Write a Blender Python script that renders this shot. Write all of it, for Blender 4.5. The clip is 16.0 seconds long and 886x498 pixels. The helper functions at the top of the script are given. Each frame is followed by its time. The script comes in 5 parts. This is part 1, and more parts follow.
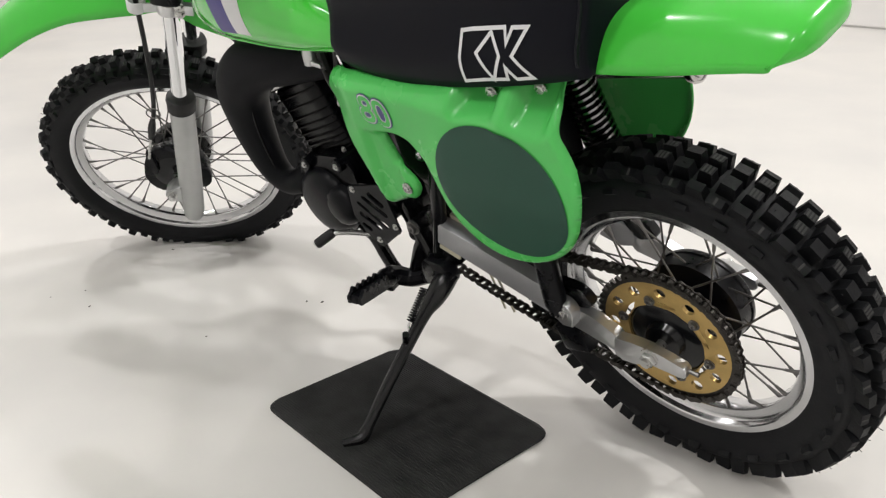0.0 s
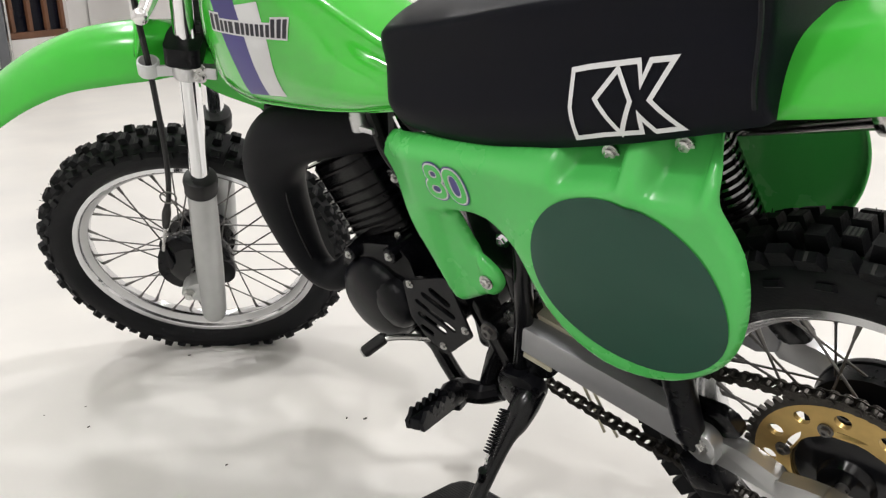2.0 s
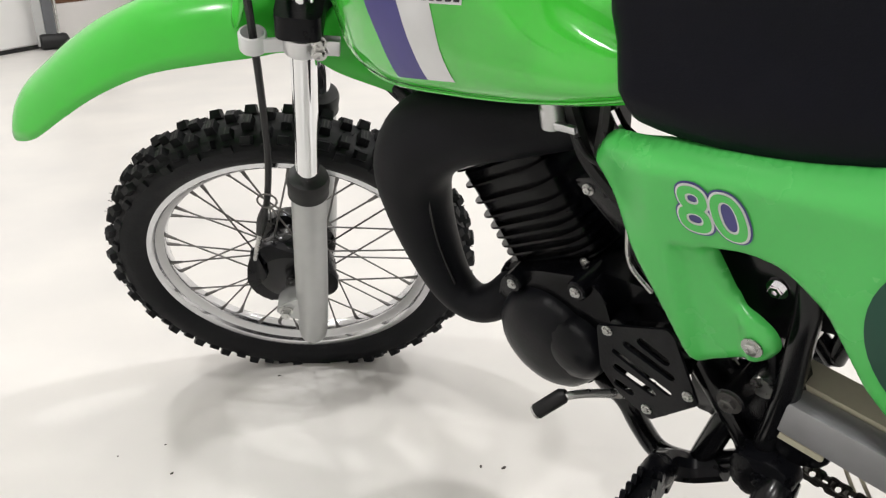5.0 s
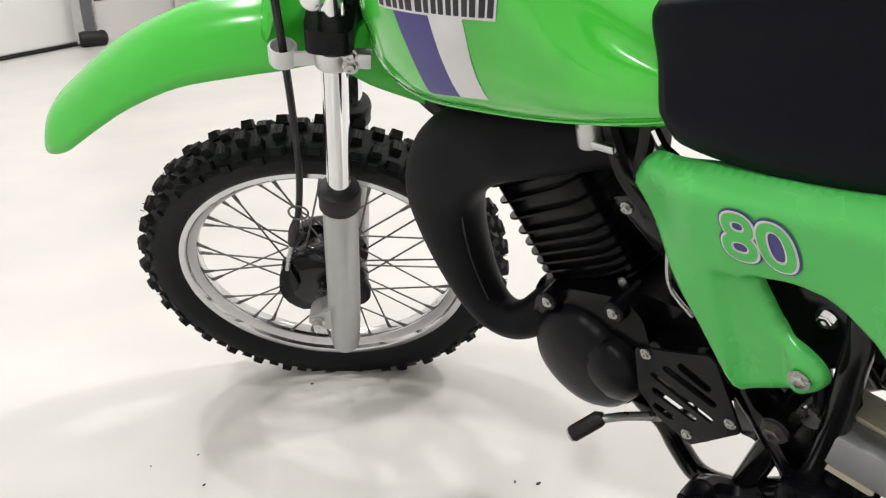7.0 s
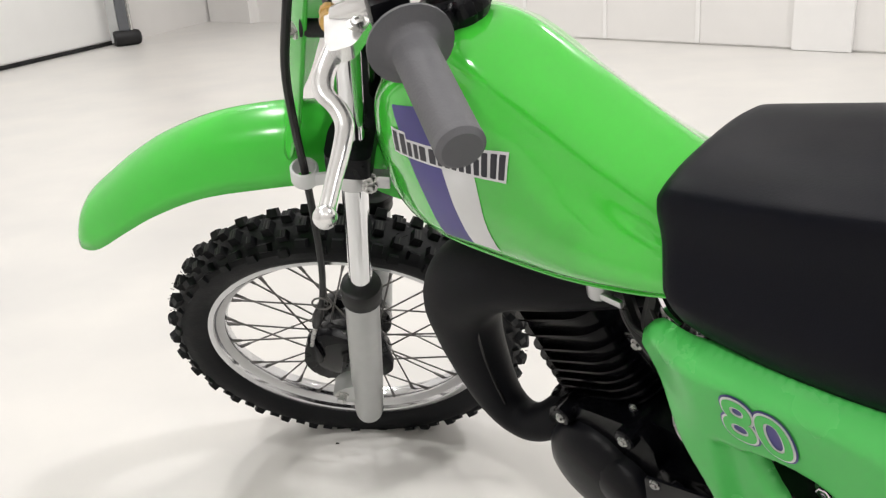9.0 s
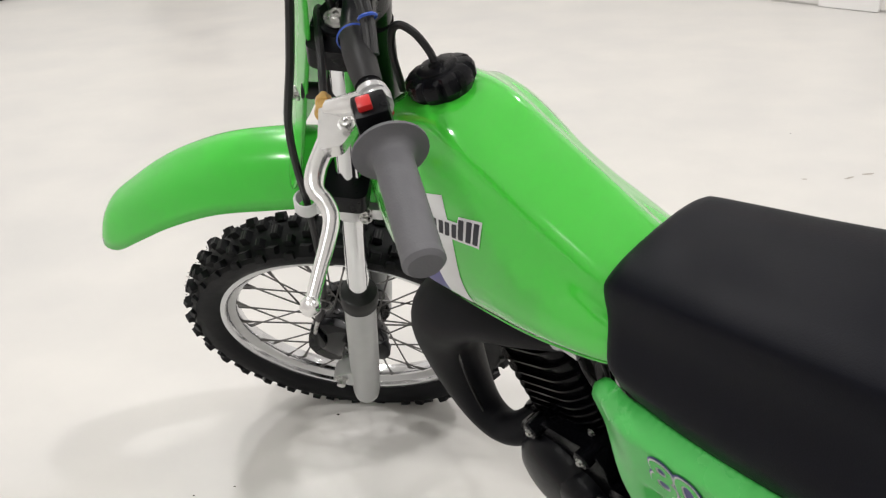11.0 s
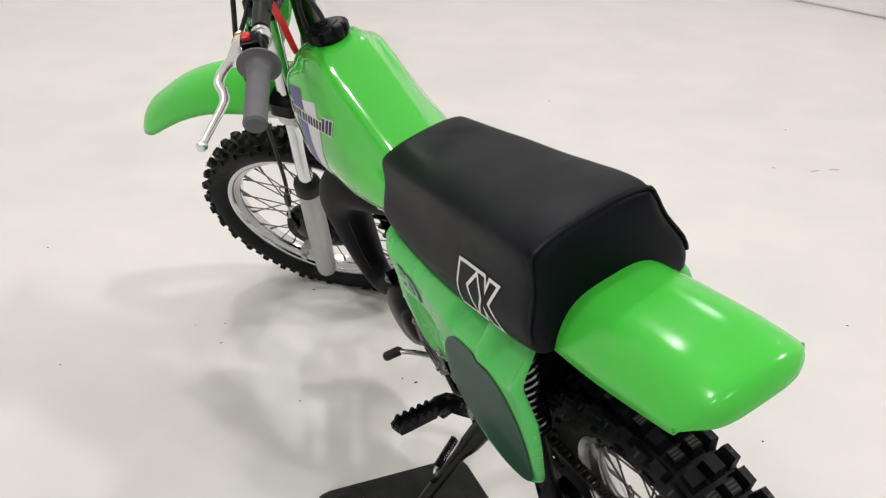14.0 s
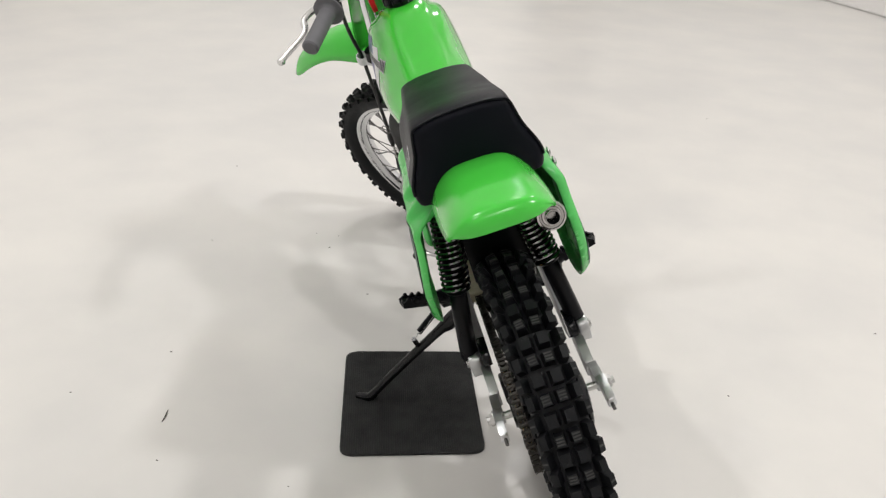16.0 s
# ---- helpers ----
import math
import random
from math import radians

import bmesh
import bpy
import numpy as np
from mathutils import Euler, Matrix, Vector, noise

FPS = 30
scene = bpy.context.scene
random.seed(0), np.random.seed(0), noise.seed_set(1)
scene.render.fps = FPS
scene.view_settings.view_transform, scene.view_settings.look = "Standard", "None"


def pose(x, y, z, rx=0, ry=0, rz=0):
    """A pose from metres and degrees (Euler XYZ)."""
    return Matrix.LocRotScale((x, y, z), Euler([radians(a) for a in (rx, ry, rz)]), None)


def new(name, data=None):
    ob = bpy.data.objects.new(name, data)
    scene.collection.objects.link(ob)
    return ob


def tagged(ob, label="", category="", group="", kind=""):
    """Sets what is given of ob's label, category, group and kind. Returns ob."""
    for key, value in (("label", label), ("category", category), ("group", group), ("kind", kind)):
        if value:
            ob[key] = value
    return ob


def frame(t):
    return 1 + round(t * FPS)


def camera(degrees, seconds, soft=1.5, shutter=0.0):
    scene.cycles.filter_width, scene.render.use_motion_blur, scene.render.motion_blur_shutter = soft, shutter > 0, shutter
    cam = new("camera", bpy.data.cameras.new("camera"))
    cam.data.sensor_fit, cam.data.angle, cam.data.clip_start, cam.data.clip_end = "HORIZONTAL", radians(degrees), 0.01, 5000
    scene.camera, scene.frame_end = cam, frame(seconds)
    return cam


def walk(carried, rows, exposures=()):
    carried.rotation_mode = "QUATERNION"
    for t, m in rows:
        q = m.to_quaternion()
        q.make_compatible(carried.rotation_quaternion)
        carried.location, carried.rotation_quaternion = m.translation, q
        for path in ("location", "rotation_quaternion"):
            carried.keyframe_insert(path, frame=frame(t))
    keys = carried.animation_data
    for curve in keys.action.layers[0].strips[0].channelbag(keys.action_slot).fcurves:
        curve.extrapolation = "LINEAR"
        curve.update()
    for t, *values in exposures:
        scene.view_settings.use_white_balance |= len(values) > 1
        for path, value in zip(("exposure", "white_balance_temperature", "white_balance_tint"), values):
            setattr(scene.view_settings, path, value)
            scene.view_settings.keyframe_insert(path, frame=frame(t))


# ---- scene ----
from mathutils.bvhtree import BVHTree
from mathutils.geometry import delaunay_2d_cdt

# ------------------------------------------------------------------ camera
cam = camera(53.39, 16.0, soft=1.3)
# seconds, place, yaw, pitch, lean to the right
ROWS = [
    (0.0, 0.0000, 0.0000, 0.8059, -0.00, -22.70, 0.68),
    (0.5, -0.0039, 0.0835, 0.7713, -0.03, -21.28, 1.04),
    (1.0, -0.0134, 0.1529, 0.7465, 0.47, -19.52, 1.41),
    (1.5, -0.0399, 0.2170, 0.7267, 0.81, -17.84, 1.78),
    (2.0, -0.0773, 0.2715, 0.7186, 1.27, -16.76, 1.85),
    (2.5, -0.1190, 0.3226, 0.7131, 1.51, -16.01, 1.59),
    (3.0, -0.1635, 0.3727, 0.7135, 1.68, -15.95, 1.61),
    (3.5, -0.2058, 0.4257, 0.7146, 2.13, -16.35, 2.03),
    (4.0, -0.2512, 0.4872, 0.7153, 2.49, -17.51, 2.15),
    (6.5, -0.2492, 0.5899, 0.7020, 6.08, -19.75, 3.37),
    (7.0, -0.2500, 0.5936, 0.7290, 6.32, -19.58, 3.39),
    (7.5, -0.2458, 0.6016, 0.7651, 6.86, -19.75, 3.81),
    (8.0, -0.2402, 0.6040, 0.8029, 7.51, -19.89, 4.16),
    (8.5, -0.2354, 0.6141, 0.8426, 8.00, -20.30, 4.29),
    (9.0, -0.2277, 0.6227, 0.8781, 8.60, -20.76, 4.07),
    (11.5, -0.1413, 0.5562, 1.0569, 10.66, -26.40, 1.75),
    (12.0, -0.0951, 0.4847, 1.0768, 10.78, -26.63, 0.66),
    (12.5, -0.0425, 0.4060, 1.0894, 10.73, -26.60, -0.55),
    (13.0, 0.0435, 0.3317, 1.1046, 11.85, -26.75, -0.98),
    (13.5, 0.1875, 0.2500, 1.1140, 15.57, -26.29, -0.61),
    (14.0, 0.3062, 0.1668, 1.1286, 18.65, -26.86, -0.78),
    (14.5, 0.4399, 0.1106, 1.1418, 22.52, -27.96, -0.54),
    (15.0, 0.5955, 0.0595, 1.1513, 27.10, -28.25, -0.41),
    (15.5, 0.7591, -0.0001, 1.1443, 31.57, -27.29, -2.07),
    (16.0, 0.9312, -0.0446, 1.1368, 36.51, -25.59, -2.84),
]
walk(cam, [(t, pose(x, y, z, 90 + pitch, 0, yaw) @ pose(0, 0, 0, 0, 0, -lean))
           for t, x, y, z, yaw, pitch, lean in ROWS],
     exposures=[(0, -0.04), (0.5, -0.02), (1.5, 0.12), (2.5, 0.04), (3.5, 0.08), (6.5, 0.12), (7.5, 0.11), (8.5, 0.05), (9, 0.06), (11.5, -0.12), (12.5, -0.06), (13, -0.12),
                (13.5, -0.27), (14, -0.16), (14.5, -0.13), (15, -0.15), (15.5, -0.28), (16, -0.22)])

# ------------------------------------------------------------------ world and light
world = bpy.data.worlds.new("world")
scene.world = world
world.use_nodes = True
world.node_tree.nodes["Background"].inputs["Color"].default_value = (0.9, 0.95, 1.0, 1)
world.node_tree.nodes["Background"].inputs["Strength"].default_value = 0.05
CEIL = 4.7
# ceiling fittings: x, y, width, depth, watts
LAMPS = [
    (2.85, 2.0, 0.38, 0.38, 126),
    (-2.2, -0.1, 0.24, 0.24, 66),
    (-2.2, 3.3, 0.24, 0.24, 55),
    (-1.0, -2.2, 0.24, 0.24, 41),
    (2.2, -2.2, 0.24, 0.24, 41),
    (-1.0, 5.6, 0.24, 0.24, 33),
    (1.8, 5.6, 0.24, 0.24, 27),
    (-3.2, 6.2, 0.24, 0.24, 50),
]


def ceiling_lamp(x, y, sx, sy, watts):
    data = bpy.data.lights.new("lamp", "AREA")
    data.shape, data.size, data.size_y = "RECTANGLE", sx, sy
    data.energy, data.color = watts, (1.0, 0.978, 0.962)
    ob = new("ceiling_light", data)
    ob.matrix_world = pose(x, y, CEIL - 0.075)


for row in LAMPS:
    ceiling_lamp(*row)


# ------------------------------------------------------------------ materials
def material(name, colour, rough=0.5, metal=0.0, coat=0.0, var=0.0, scale=40.0, bump=0.0, bump_scale=200.0,
             rough_var=0.0, spec=0.5, colour2=None, aniso=0.0):
    m = bpy.data.materials.new(name)
    m.use_nodes = True
    nt = m.node_tree
    b = nt.nodes["Principled BSDF"]
    b.inputs["Base Color"].default_value = (*colour, 1)
    b.inputs["Roughness"].default_value = rough
    b.inputs["Metallic"].default_value = metal
    b.inputs["Coat Weight"].default_value = coat
    b.inputs["Coat Roughness"].default_value = 0.06
    b.inputs["Specular IOR Level"].default_value = spec
    tc = nt.nodes.new("ShaderNodeTexCoord")
    if var or colour2 or rough_var:
        n1 = nt.nodes.new("ShaderNodeTexNoise")
        n1.inputs["Scale"].default_value = scale
        n1.inputs["Detail"].default_value = 6
        n2 = nt.nodes.new("ShaderNodeTexNoise")
        n2.inputs["Scale"].default_value = scale * 0.17
        n2.inputs["Detail"].default_value = 3
        mixf = nt.nodes.new("ShaderNodeMath")
        mixf.operation = "MULTIPLY_ADD"
        mixf.inputs[1].default_value = 0.5
        half = nt.nodes.new("ShaderNodeMath")
        half.operation = "MULTIPLY"
        half.inputs[1].default_value = 0.5
        nt.links.new(tc.outputs["Object"], n1.inputs["Vector"])
        nt.links.new(tc.outputs["Object"], n2.inputs["Vector"])
        nt.links.new(n2.outputs["Fac"], half.inputs[0])
        nt.links.new(n1.outputs["Fac"], mixf.inputs[0])
        nt.links.new(half.outputs[0], mixf.inputs[2])
        ramp = nt.nodes.new("ShaderNodeMapRange")
        ramp.interpolation_type = "SMOOTHSTEP"
        ramp.inputs["From Min"].default_value = 0.22
        ramp.inputs["From Max"].default_value = 0.78
        nt.links.new(mixf.outputs[0], ramp.inputs["Value"])
        if var or colour2:
            mix = nt.nodes.new("ShaderNodeMix")
            mix.data_type = "RGBA"
            lo = tuple(c * (1 - var) for c in colour)
            hi = tuple(min(1, c * (1 + var)) for c in (colour2 or colour))
            mix.inputs["A"].default_value = (*lo, 1)
            mix.inputs["B"].default_value = (*hi, 1)
            nt.links.new(ramp.outputs[0], mix.inputs["Factor"])
            nt.links.new(mix.outputs["Result"], b.inputs["Base Color"])
        if rough_var:
            rr = nt.nodes.new("ShaderNodeMapRange")
            rr.inputs["To Min"].default_value = max(0.02, rough - rough_var)
            rr.inputs["To Max"].default_value = rough + rough_var
            nt.links.new(ramp.outputs[0], rr.inputs["Value"])
            nt.links.new(rr.outputs[0], b.inputs["Roughness"])
    if bump:
        n3 = nt.nodes.new("ShaderNodeTexNoise")
        n3.inputs["Scale"].default_value = bump_scale
        n3.inputs["Detail"].default_value = 4
        bp = nt.nodes.new("ShaderNodeBump")
        bp.inputs["Strength"].default_value = bump
        bp.inputs["Distance"].default_value = 0.002
        nt.links.new(tc.outputs["Object"], n3.inputs["Vector"])
        nt.links.new(n3.outputs["Fac"], bp.inputs["Height"])
        nt.links.new(bp.outputs["Normal"], b.inputs["Normal"])
    return m


GREEN = material("green_paint", (0.058, 0.55, 0.046), 0.11, coat=1.0, var=0.04, scale=9, bump=0.02, bump_scale=25)
GREEN_P = material("green_plastic", (0.062, 0.55, 0.054), 0.21, var=0.05, scale=14, bump=0.03, bump_scale=120, rough_var=0.05)
GREEN_S = material("green_side_plastic", (0.082, 0.53, 0.108), 0.27, var=0.05, scale=14, bump=0.04, bump_scale=150, rough_var=0.06)
DECAL_G = material("dark_green_decal", (0.013, 0.062, 0.040), 0.40, spec=0.32, var=0.06, scale=20)
VINYL = material("black_vinyl", (0.0030, 0.0035, 0.0068), 0.42, spec=0.105, var=0.12, scale=30, bump=0.10, bump_scale=700, rough_var=0.05)
PIPING = material("black_piping", (0.004, 0.0044, 0.007), 0.42, spec=0.2)
RUBBER = material("tyre_rubber", (0.0072, 0.0078, 0.0092), 0.58, spec=0.2, var=0.3, scale=60, bump=0.25, bump_scale=300, rough_var=0.12)
RUBBER_S = material("black_rubber", (0.009, 0.009, 0.010), 0.5, spec=0.35, var=0.2, scale=60)
GRIP = material("grey_grip_rubber", (0.115, 0.115, 0.125), 0.6, var=0.08, scale=60, bump=0.15, bump_scale=500)
BLACK_G = material("gloss_black_paint", (0.0045, 0.0048, 0.006), 0.2, spec=0.35, var=0.2, scale=30, rough_var=0.06)
BLACK_S = material("satin_black_paint", (0.0048, 0.0050, 0.0066), 0.30, spec=0.15, var=0.2, scale=40, bump=0.1, bump_scale=300, rough_var=0.08)
CASE_M = material("black_engine_enamel", (0.0030, 0.0032, 0.0042), 0.18, spec=0.14, var=0.2, scale=40, bump=0.06, bump_scale=300, rough_var=0.06)
BLACK_M = material("heatproof_black", (0.0056, 0.0060, 0.0076), 0.52, spec=0.12, var=0.15, scale=30, bump=0.12, bump_scale=400, rough_var=0.06)
FIN_M = material("fin_black", (0.0022, 0.0022, 0.003), 0.2, spec=0.11, var=0.2, scale=60, bump=0.1, bump_scale=400)
CHROME = material("chrome", (0.85, 0.86, 0.88), 0.08, metal=1, var=0.03, scale=30, rough_var=0.03)
RIM_M = material("polished_rim", (0.66, 0.665, 0.68), 0.15, metal=1, var=0.06, scale=60, rough_var=0.08)
ALU = material("brushed_aluminium", (0.62, 0.625, 0.635), 0.32, metal=1, var=0.05, scale=90, bump=0.03, bump_scale=500, rough_var=0.05)
ALU_B = material("polished_aluminium", (0.80, 0.80, 0.80), 0.24, metal=0.9, var=0.05, scale=90, rough_var=0.07)
ALU_P = material("grey_cast_aluminium", (0.47, 0.48, 0.48), 0.42, metal=0.75, var=0.06, scale=70, bump=0.06, bump_scale=400, rough_var=0.06)
ARM_M = material("satin_aluminium", (0.42, 0.425, 0.44), 0.42, metal=0.55, var=0.06, scale=70, bump=0.03, bump_scale=500, rough_var=0.06)
CAST = material("grey_casting", (0.52, 0.525, 0.53), 0.34, metal=0.9, var=0.08, scale=70, bump=0.04, bump_scale=400, rough_var=0.06)
POST_M = material("grey_painted_steel", (0.10, 0.105, 0.115), 0.4, spec=0.5, var=0.1, scale=20)
STEEL = material("steel", (0.55, 0.55, 0.54), 0.3, metal=1, var=0.12, scale=120, rough_var=0.1)
SPOKE = material("dark_steel_spoke", (0.16, 0.155, 0.15), 0.4, metal=0.9, var=0.2, scale=90)
GOLD = material("gold_sprocket", (0.58, 0.40, 0.15), 0.36, metal=0.9, var=0.12, scale=90, rough_var=0.1)
CHAIN_M = material("oiled_chain", (0.055, 0.05, 0.045), 0.4, metal=0.8, var=0.3, scale=150, rough_var=0.15)
SPRING = material("dark_chromed_spring", (0.30, 0.30, 0.31), 0.16, metal=1, var=0.1, scale=120, rough_var=0.06)
TAIL_M = material("polished_steel_pipe", (0.50, 0.49, 0.48), 0.17, metal=1, var=0.1, scale=60, rough_var=0.08)
BRASS = material("brass", (0.65, 0.42, 0.15), 0.28, metal=1, var=0.1, scale=200)
RED = material("red_plastic", (0.55, 0.02, 0.02), 0.35, var=0.05, scale=50)
BLUE = material("blue_tie", (0.02, 0.08, 0.45), 0.4, var=0.05, scale=50)
PURPLE = material("violet_decal", (0.058, 0.052, 0.22), 0.3, var=0.05, scale=60)
KNOB_D = material("dusty_rubber", (0.06, 0.06, 0.059), 0.85, spec=0.1, var=0.3, scale=200)
BORE_D = material("dark_bore", (0.006, 0.006, 0.006), 0.9, spec=0.05, var=0.2, scale=200)
WHITE_D = material("white_decal", (0.72, 0.73, 0.74), 0.32, var=0.03, scale=60)
DARK_D = material("black_decal", (0.02, 0.02, 0.03), 0.35, var=0.05, scale=60)
CREAM = material("cream_plastic", (0.55, 0.52, 0.40), 0.5, var=0.1, scale=60)
MAT_M = material("black_ribbed_mat", (0.014, 0.0145, 0.0155), 0.7, spec=0.25, var=0.45, scale=28, colour2=(0.026, 0.026, 0.026), bump=0.4, bump_scale=500)
FLOOR_M = material("white_floor_paint", (0.62, 0.61, 0.595), 0.33, var=0.05, scale=3.2, colour2=(0.69, 0.67, 0.635), rough_var=0.05)
WALL_M = material("white_wall_paint", (0.80, 0.785, 0.77), 0.55, var=0.025, scale=4, bump=0.25, bump_scale=60)
STRIP_M = material("white_strip", (0.86, 0.85, 0.84), 0.45, var=0.02, scale=8)
CEIL_M = material("white_ceiling", (0.82, 0.82, 0.81), 0.7, var=0.02, scale=4)
DOOR_M = material("white_door_paint", (0.80, 0.80, 0.79), 0.4, var=0.02, scale=5, bump=0.06, bump_scale=30)
WOOD = material("brown_wood", (0.16, 0.07, 0.035), 0.5, var=0.3, scale=12)
GLASS_D = material("dark_glass", (0.006, 0.007, 0.013), 0.25, spec=0.12, var=0.1, scale=4)
LAMP_H = material("lamp_housing", (0.75, 0.75, 0.74), 0.4, var=0.02, scale=10)
SCUFF = material("floor_scuff", (0.40, 0.37, 0.33), 0.5, var=0.25, scale=120)
SPECK = material("floor_dirt", (0.06, 0.05, 0.045), 0.8, var=0.3, scale=200)


# ------------------------------------------------------------------ mesh helpers
def link(name, bm, mat, parent=None, m=None, label="", smooth=35):
    """One mesh object; m is its pose in the parent thing."""
    bmesh.ops.recalc_face_normals(bm, faces=bm.faces)
    me = bpy.data.meshes.new(name)
    bm.to_mesh(me)
    bm.free()
    return link_mesh(name, me, mat, parent, m, label, smooth)


def link_mesh(name, me, mat, parent=None, m=None, label="", smooth=35):
    if mat is not None and not me.materials:
        me.materials.append(mat)
    if smooth and len(me.polygons):
        me.shade_smooth()
        me.set_sharp_from_angle(angle=radians(smooth))
    ob = new(name, me)
    m = Matrix() if m is None else m
    ob["rel"] = [c for row in m for c in row]
    if parent is not None:
        ob.parent = parent
        if "rel" in parent:
            v = list(parent["rel"])
            pm = Matrix([v[0:4], v[4:8], v[8:12], v[12:16]])
            ob.matrix_basis = pm.inverted() @ m
        else:
            ob.matrix_basis = m
    else:
        ob.matrix_basis = m
    if label:
        ob["label"] = label
    return ob


part = link


def catmull(pts, n=6):
    """A smooth line through points of any dimension."""
    p = [np.array(q, float) for q in pts]
    p = [2 * p[0] - p[1]] + p + [2 * p[-1] - p[-2]]
    out = []
    for i in range(1, len(p) - 2):
        for k in range(n):
            t = k / n
            a, b, c, d = p[i - 1:i + 3]
            out.append(0.5 * (2 * b + (c - a) * t + (2 * a - 5 * b + 4 * c - d) * t * t + (3 * b - a - 3 * c + d) * t ** 3))
    out.append(p[-2])
    return out


def add_tube(bm, pts, r, seg=10, smooth=0, closed=False):
    """A round tube along points; r is one radius or one for each point."""
    rs = r if isinstance(r, (list, tuple)) else [r] * len(pts)
    q = [np.append(np.array(p, float), w) for p, w in zip(pts, rs)]
    if smooth:
        q = catmull(q, smooth)
    rings = []
    up = None
    n = len(q)
    for i in range(n):
        a = Vector(q[max(i - 1, 0)][:3])
        b = Vector(q[min(i + 1, n - 1)][:3])
        d = (b - a).normalized()
        if up is None:
            up = d.orthogonal().normalized()
        up = (up - d * up.dot(d)).normalized()
        side = d.cross(up)
        c = Vector(q[i][:3])
        rings.append([bm.verts.new(c + (up * math.cos(2 * math.pi * k / seg) + side * math.sin(2 * math.pi * k / seg)) * q[i][3])
                      for k in range(seg)])
    for u, v in zip(rings, rings[1:]):
        for k in range(seg):
            bm.faces.new((u[k], u[(k + 1) % seg], v[(k + 1) % seg], v[k]))
    if closed:
        u, v = rings[-1], rings[0]
        for k in range(seg):
            bm.faces.new((u[k], u[(k + 1) % seg], v[(k + 1) % seg], v[k]))
    else:
        bm.faces.new(rings[0])
        bm.faces.new(rings[-1][::-1])
    return bm


def tube(pts, r, seg=10, smooth=0):
    return add_tube(bmesh.new(), pts, r, seg, smooth)


def add_lathe(bm, prof, seg=32, m=None, closed=False):
    """Turns (radius, height) round z; m places it."""
    m = Matrix() if m is None else m
    rings = []
    for r, h in prof:
        if r < 1e-6:
            rings.append([bm.verts.new(m @ Vector((0, 0, h)))])
        else:
            rings.append([bm.verts.new(m @ Vector((r * math.cos(2 * math.pi * k / seg), r * math.sin(2 * math.pi * k / seg), h)))
                          for k in range(seg)])
    pairs = list(zip(rings, rings[1:])) + ([(rings[-1], rings[0])] if closed else [])
    for u, v in pairs:
        for k in range(seg):
            a, b = u[k % len(u)], u[(k + 1) % len(u)]
            c, d = v[(k + 1) % len(v)], v[k % len(v)]
            f = [a]
            for w in (b, c, d):
                if w not in f:
                    f.append(w)
            if len(f) > 2:
                bm.faces.new(f)
    if not closed:
        for ring in (rings[0], rings[-1]):
            if len(ring) > 2:
                bm.faces.new(ring)
    return bm


def lathe(prof, seg=32, m=None, closed=False):
    return add_lathe(bmesh.new(), prof, seg, m, closed)


def along(a, b):
    """The pose that lays z on the line from a to b, with its origin at a."""
    d = Vector(b) - Vector(a)
    return Matrix.Translation(Vector(a)) @ d.to_track_quat("Z", "Y").to_matrix().to_4x4()


SIDE = pose(0, 0, 0, -90)   # turned things lie with z along y


def add_box(bm, size, m=None, bevel=0.0, taper=1.0):
    m = Matrix() if m is None else m
    sx, sy, sz = (s / 2 for s in size)
    v = [bm.verts.new(m @ Vector((x * sx * (taper if z > 0 else 1), y * sy * (taper if z > 0 else 1), z * sz)))
         for z in (-1, 1) for y in (-1, 1) for x in (-1, 1)]
    fs = [bm.faces.new([v[i] for i in f]) for f in
          ((0, 2, 3, 1), (4, 5, 7, 6), (0, 1, 5, 4), (2, 6, 7, 3), (0, 4, 6, 2), (1, 3, 7, 5))]
    if bevel:
        es = list({e for f in fs for e in f.edges})
        bmesh.ops.bevel(bm, geom=es, offset=bevel, segments=2, affect="EDGES", profile=0.6)
    return bm


def box(size, m=None, bevel=0.0, taper=1.0):
    return add_box(bmesh.new(), size, m, bevel, taper)


def add_prism(bm, outline, y0, y1, bevel=0.0):
    """An (x, z) outline drawn out from y0 to y1."""
    a = [bm.verts.new((x, y0, z)) for x, z in outline]
    b = [bm.verts.new((x, y1, z)) for x, z in outline]
    n = len(a)
    fs = [bm.faces.new(a), bm.faces.new(b[::-1])]
    for k in range(n):
        fs.append(bm.faces.new((a[k], a[(k + 1) % n], b[(k + 1) % n], b[k])))
    if bevel:
        es = list({e for f in fs[:2] for e in f.edges})
        bmesh.ops.bevel(bm, geom=es, offset=bevel, segments=2, affect="EDGES", profile=0.6)
    return bm


def prism(outline, y0, y1, bevel=0.0):
    return add_prism(bmesh.new(), outline, y0, y1, bevel)


def loft(rings, cap=True, closed=True):
    bm = bmesh.new()
    vs = [[bm.verts.new(p) for p in ring] for ring in rings]
    n = len(vs[0])
    for u, v in zip(vs, vs[1:]):
        for k in range(n if closed else n - 1):
            bm.faces.new((u[k], u[(k + 1) % n], v[(k + 1) % n], v[k]))
    if cap and closed:
        bm.faces.new(vs[0])
        bm.faces.new(vs[-1][::-1])
    return bm


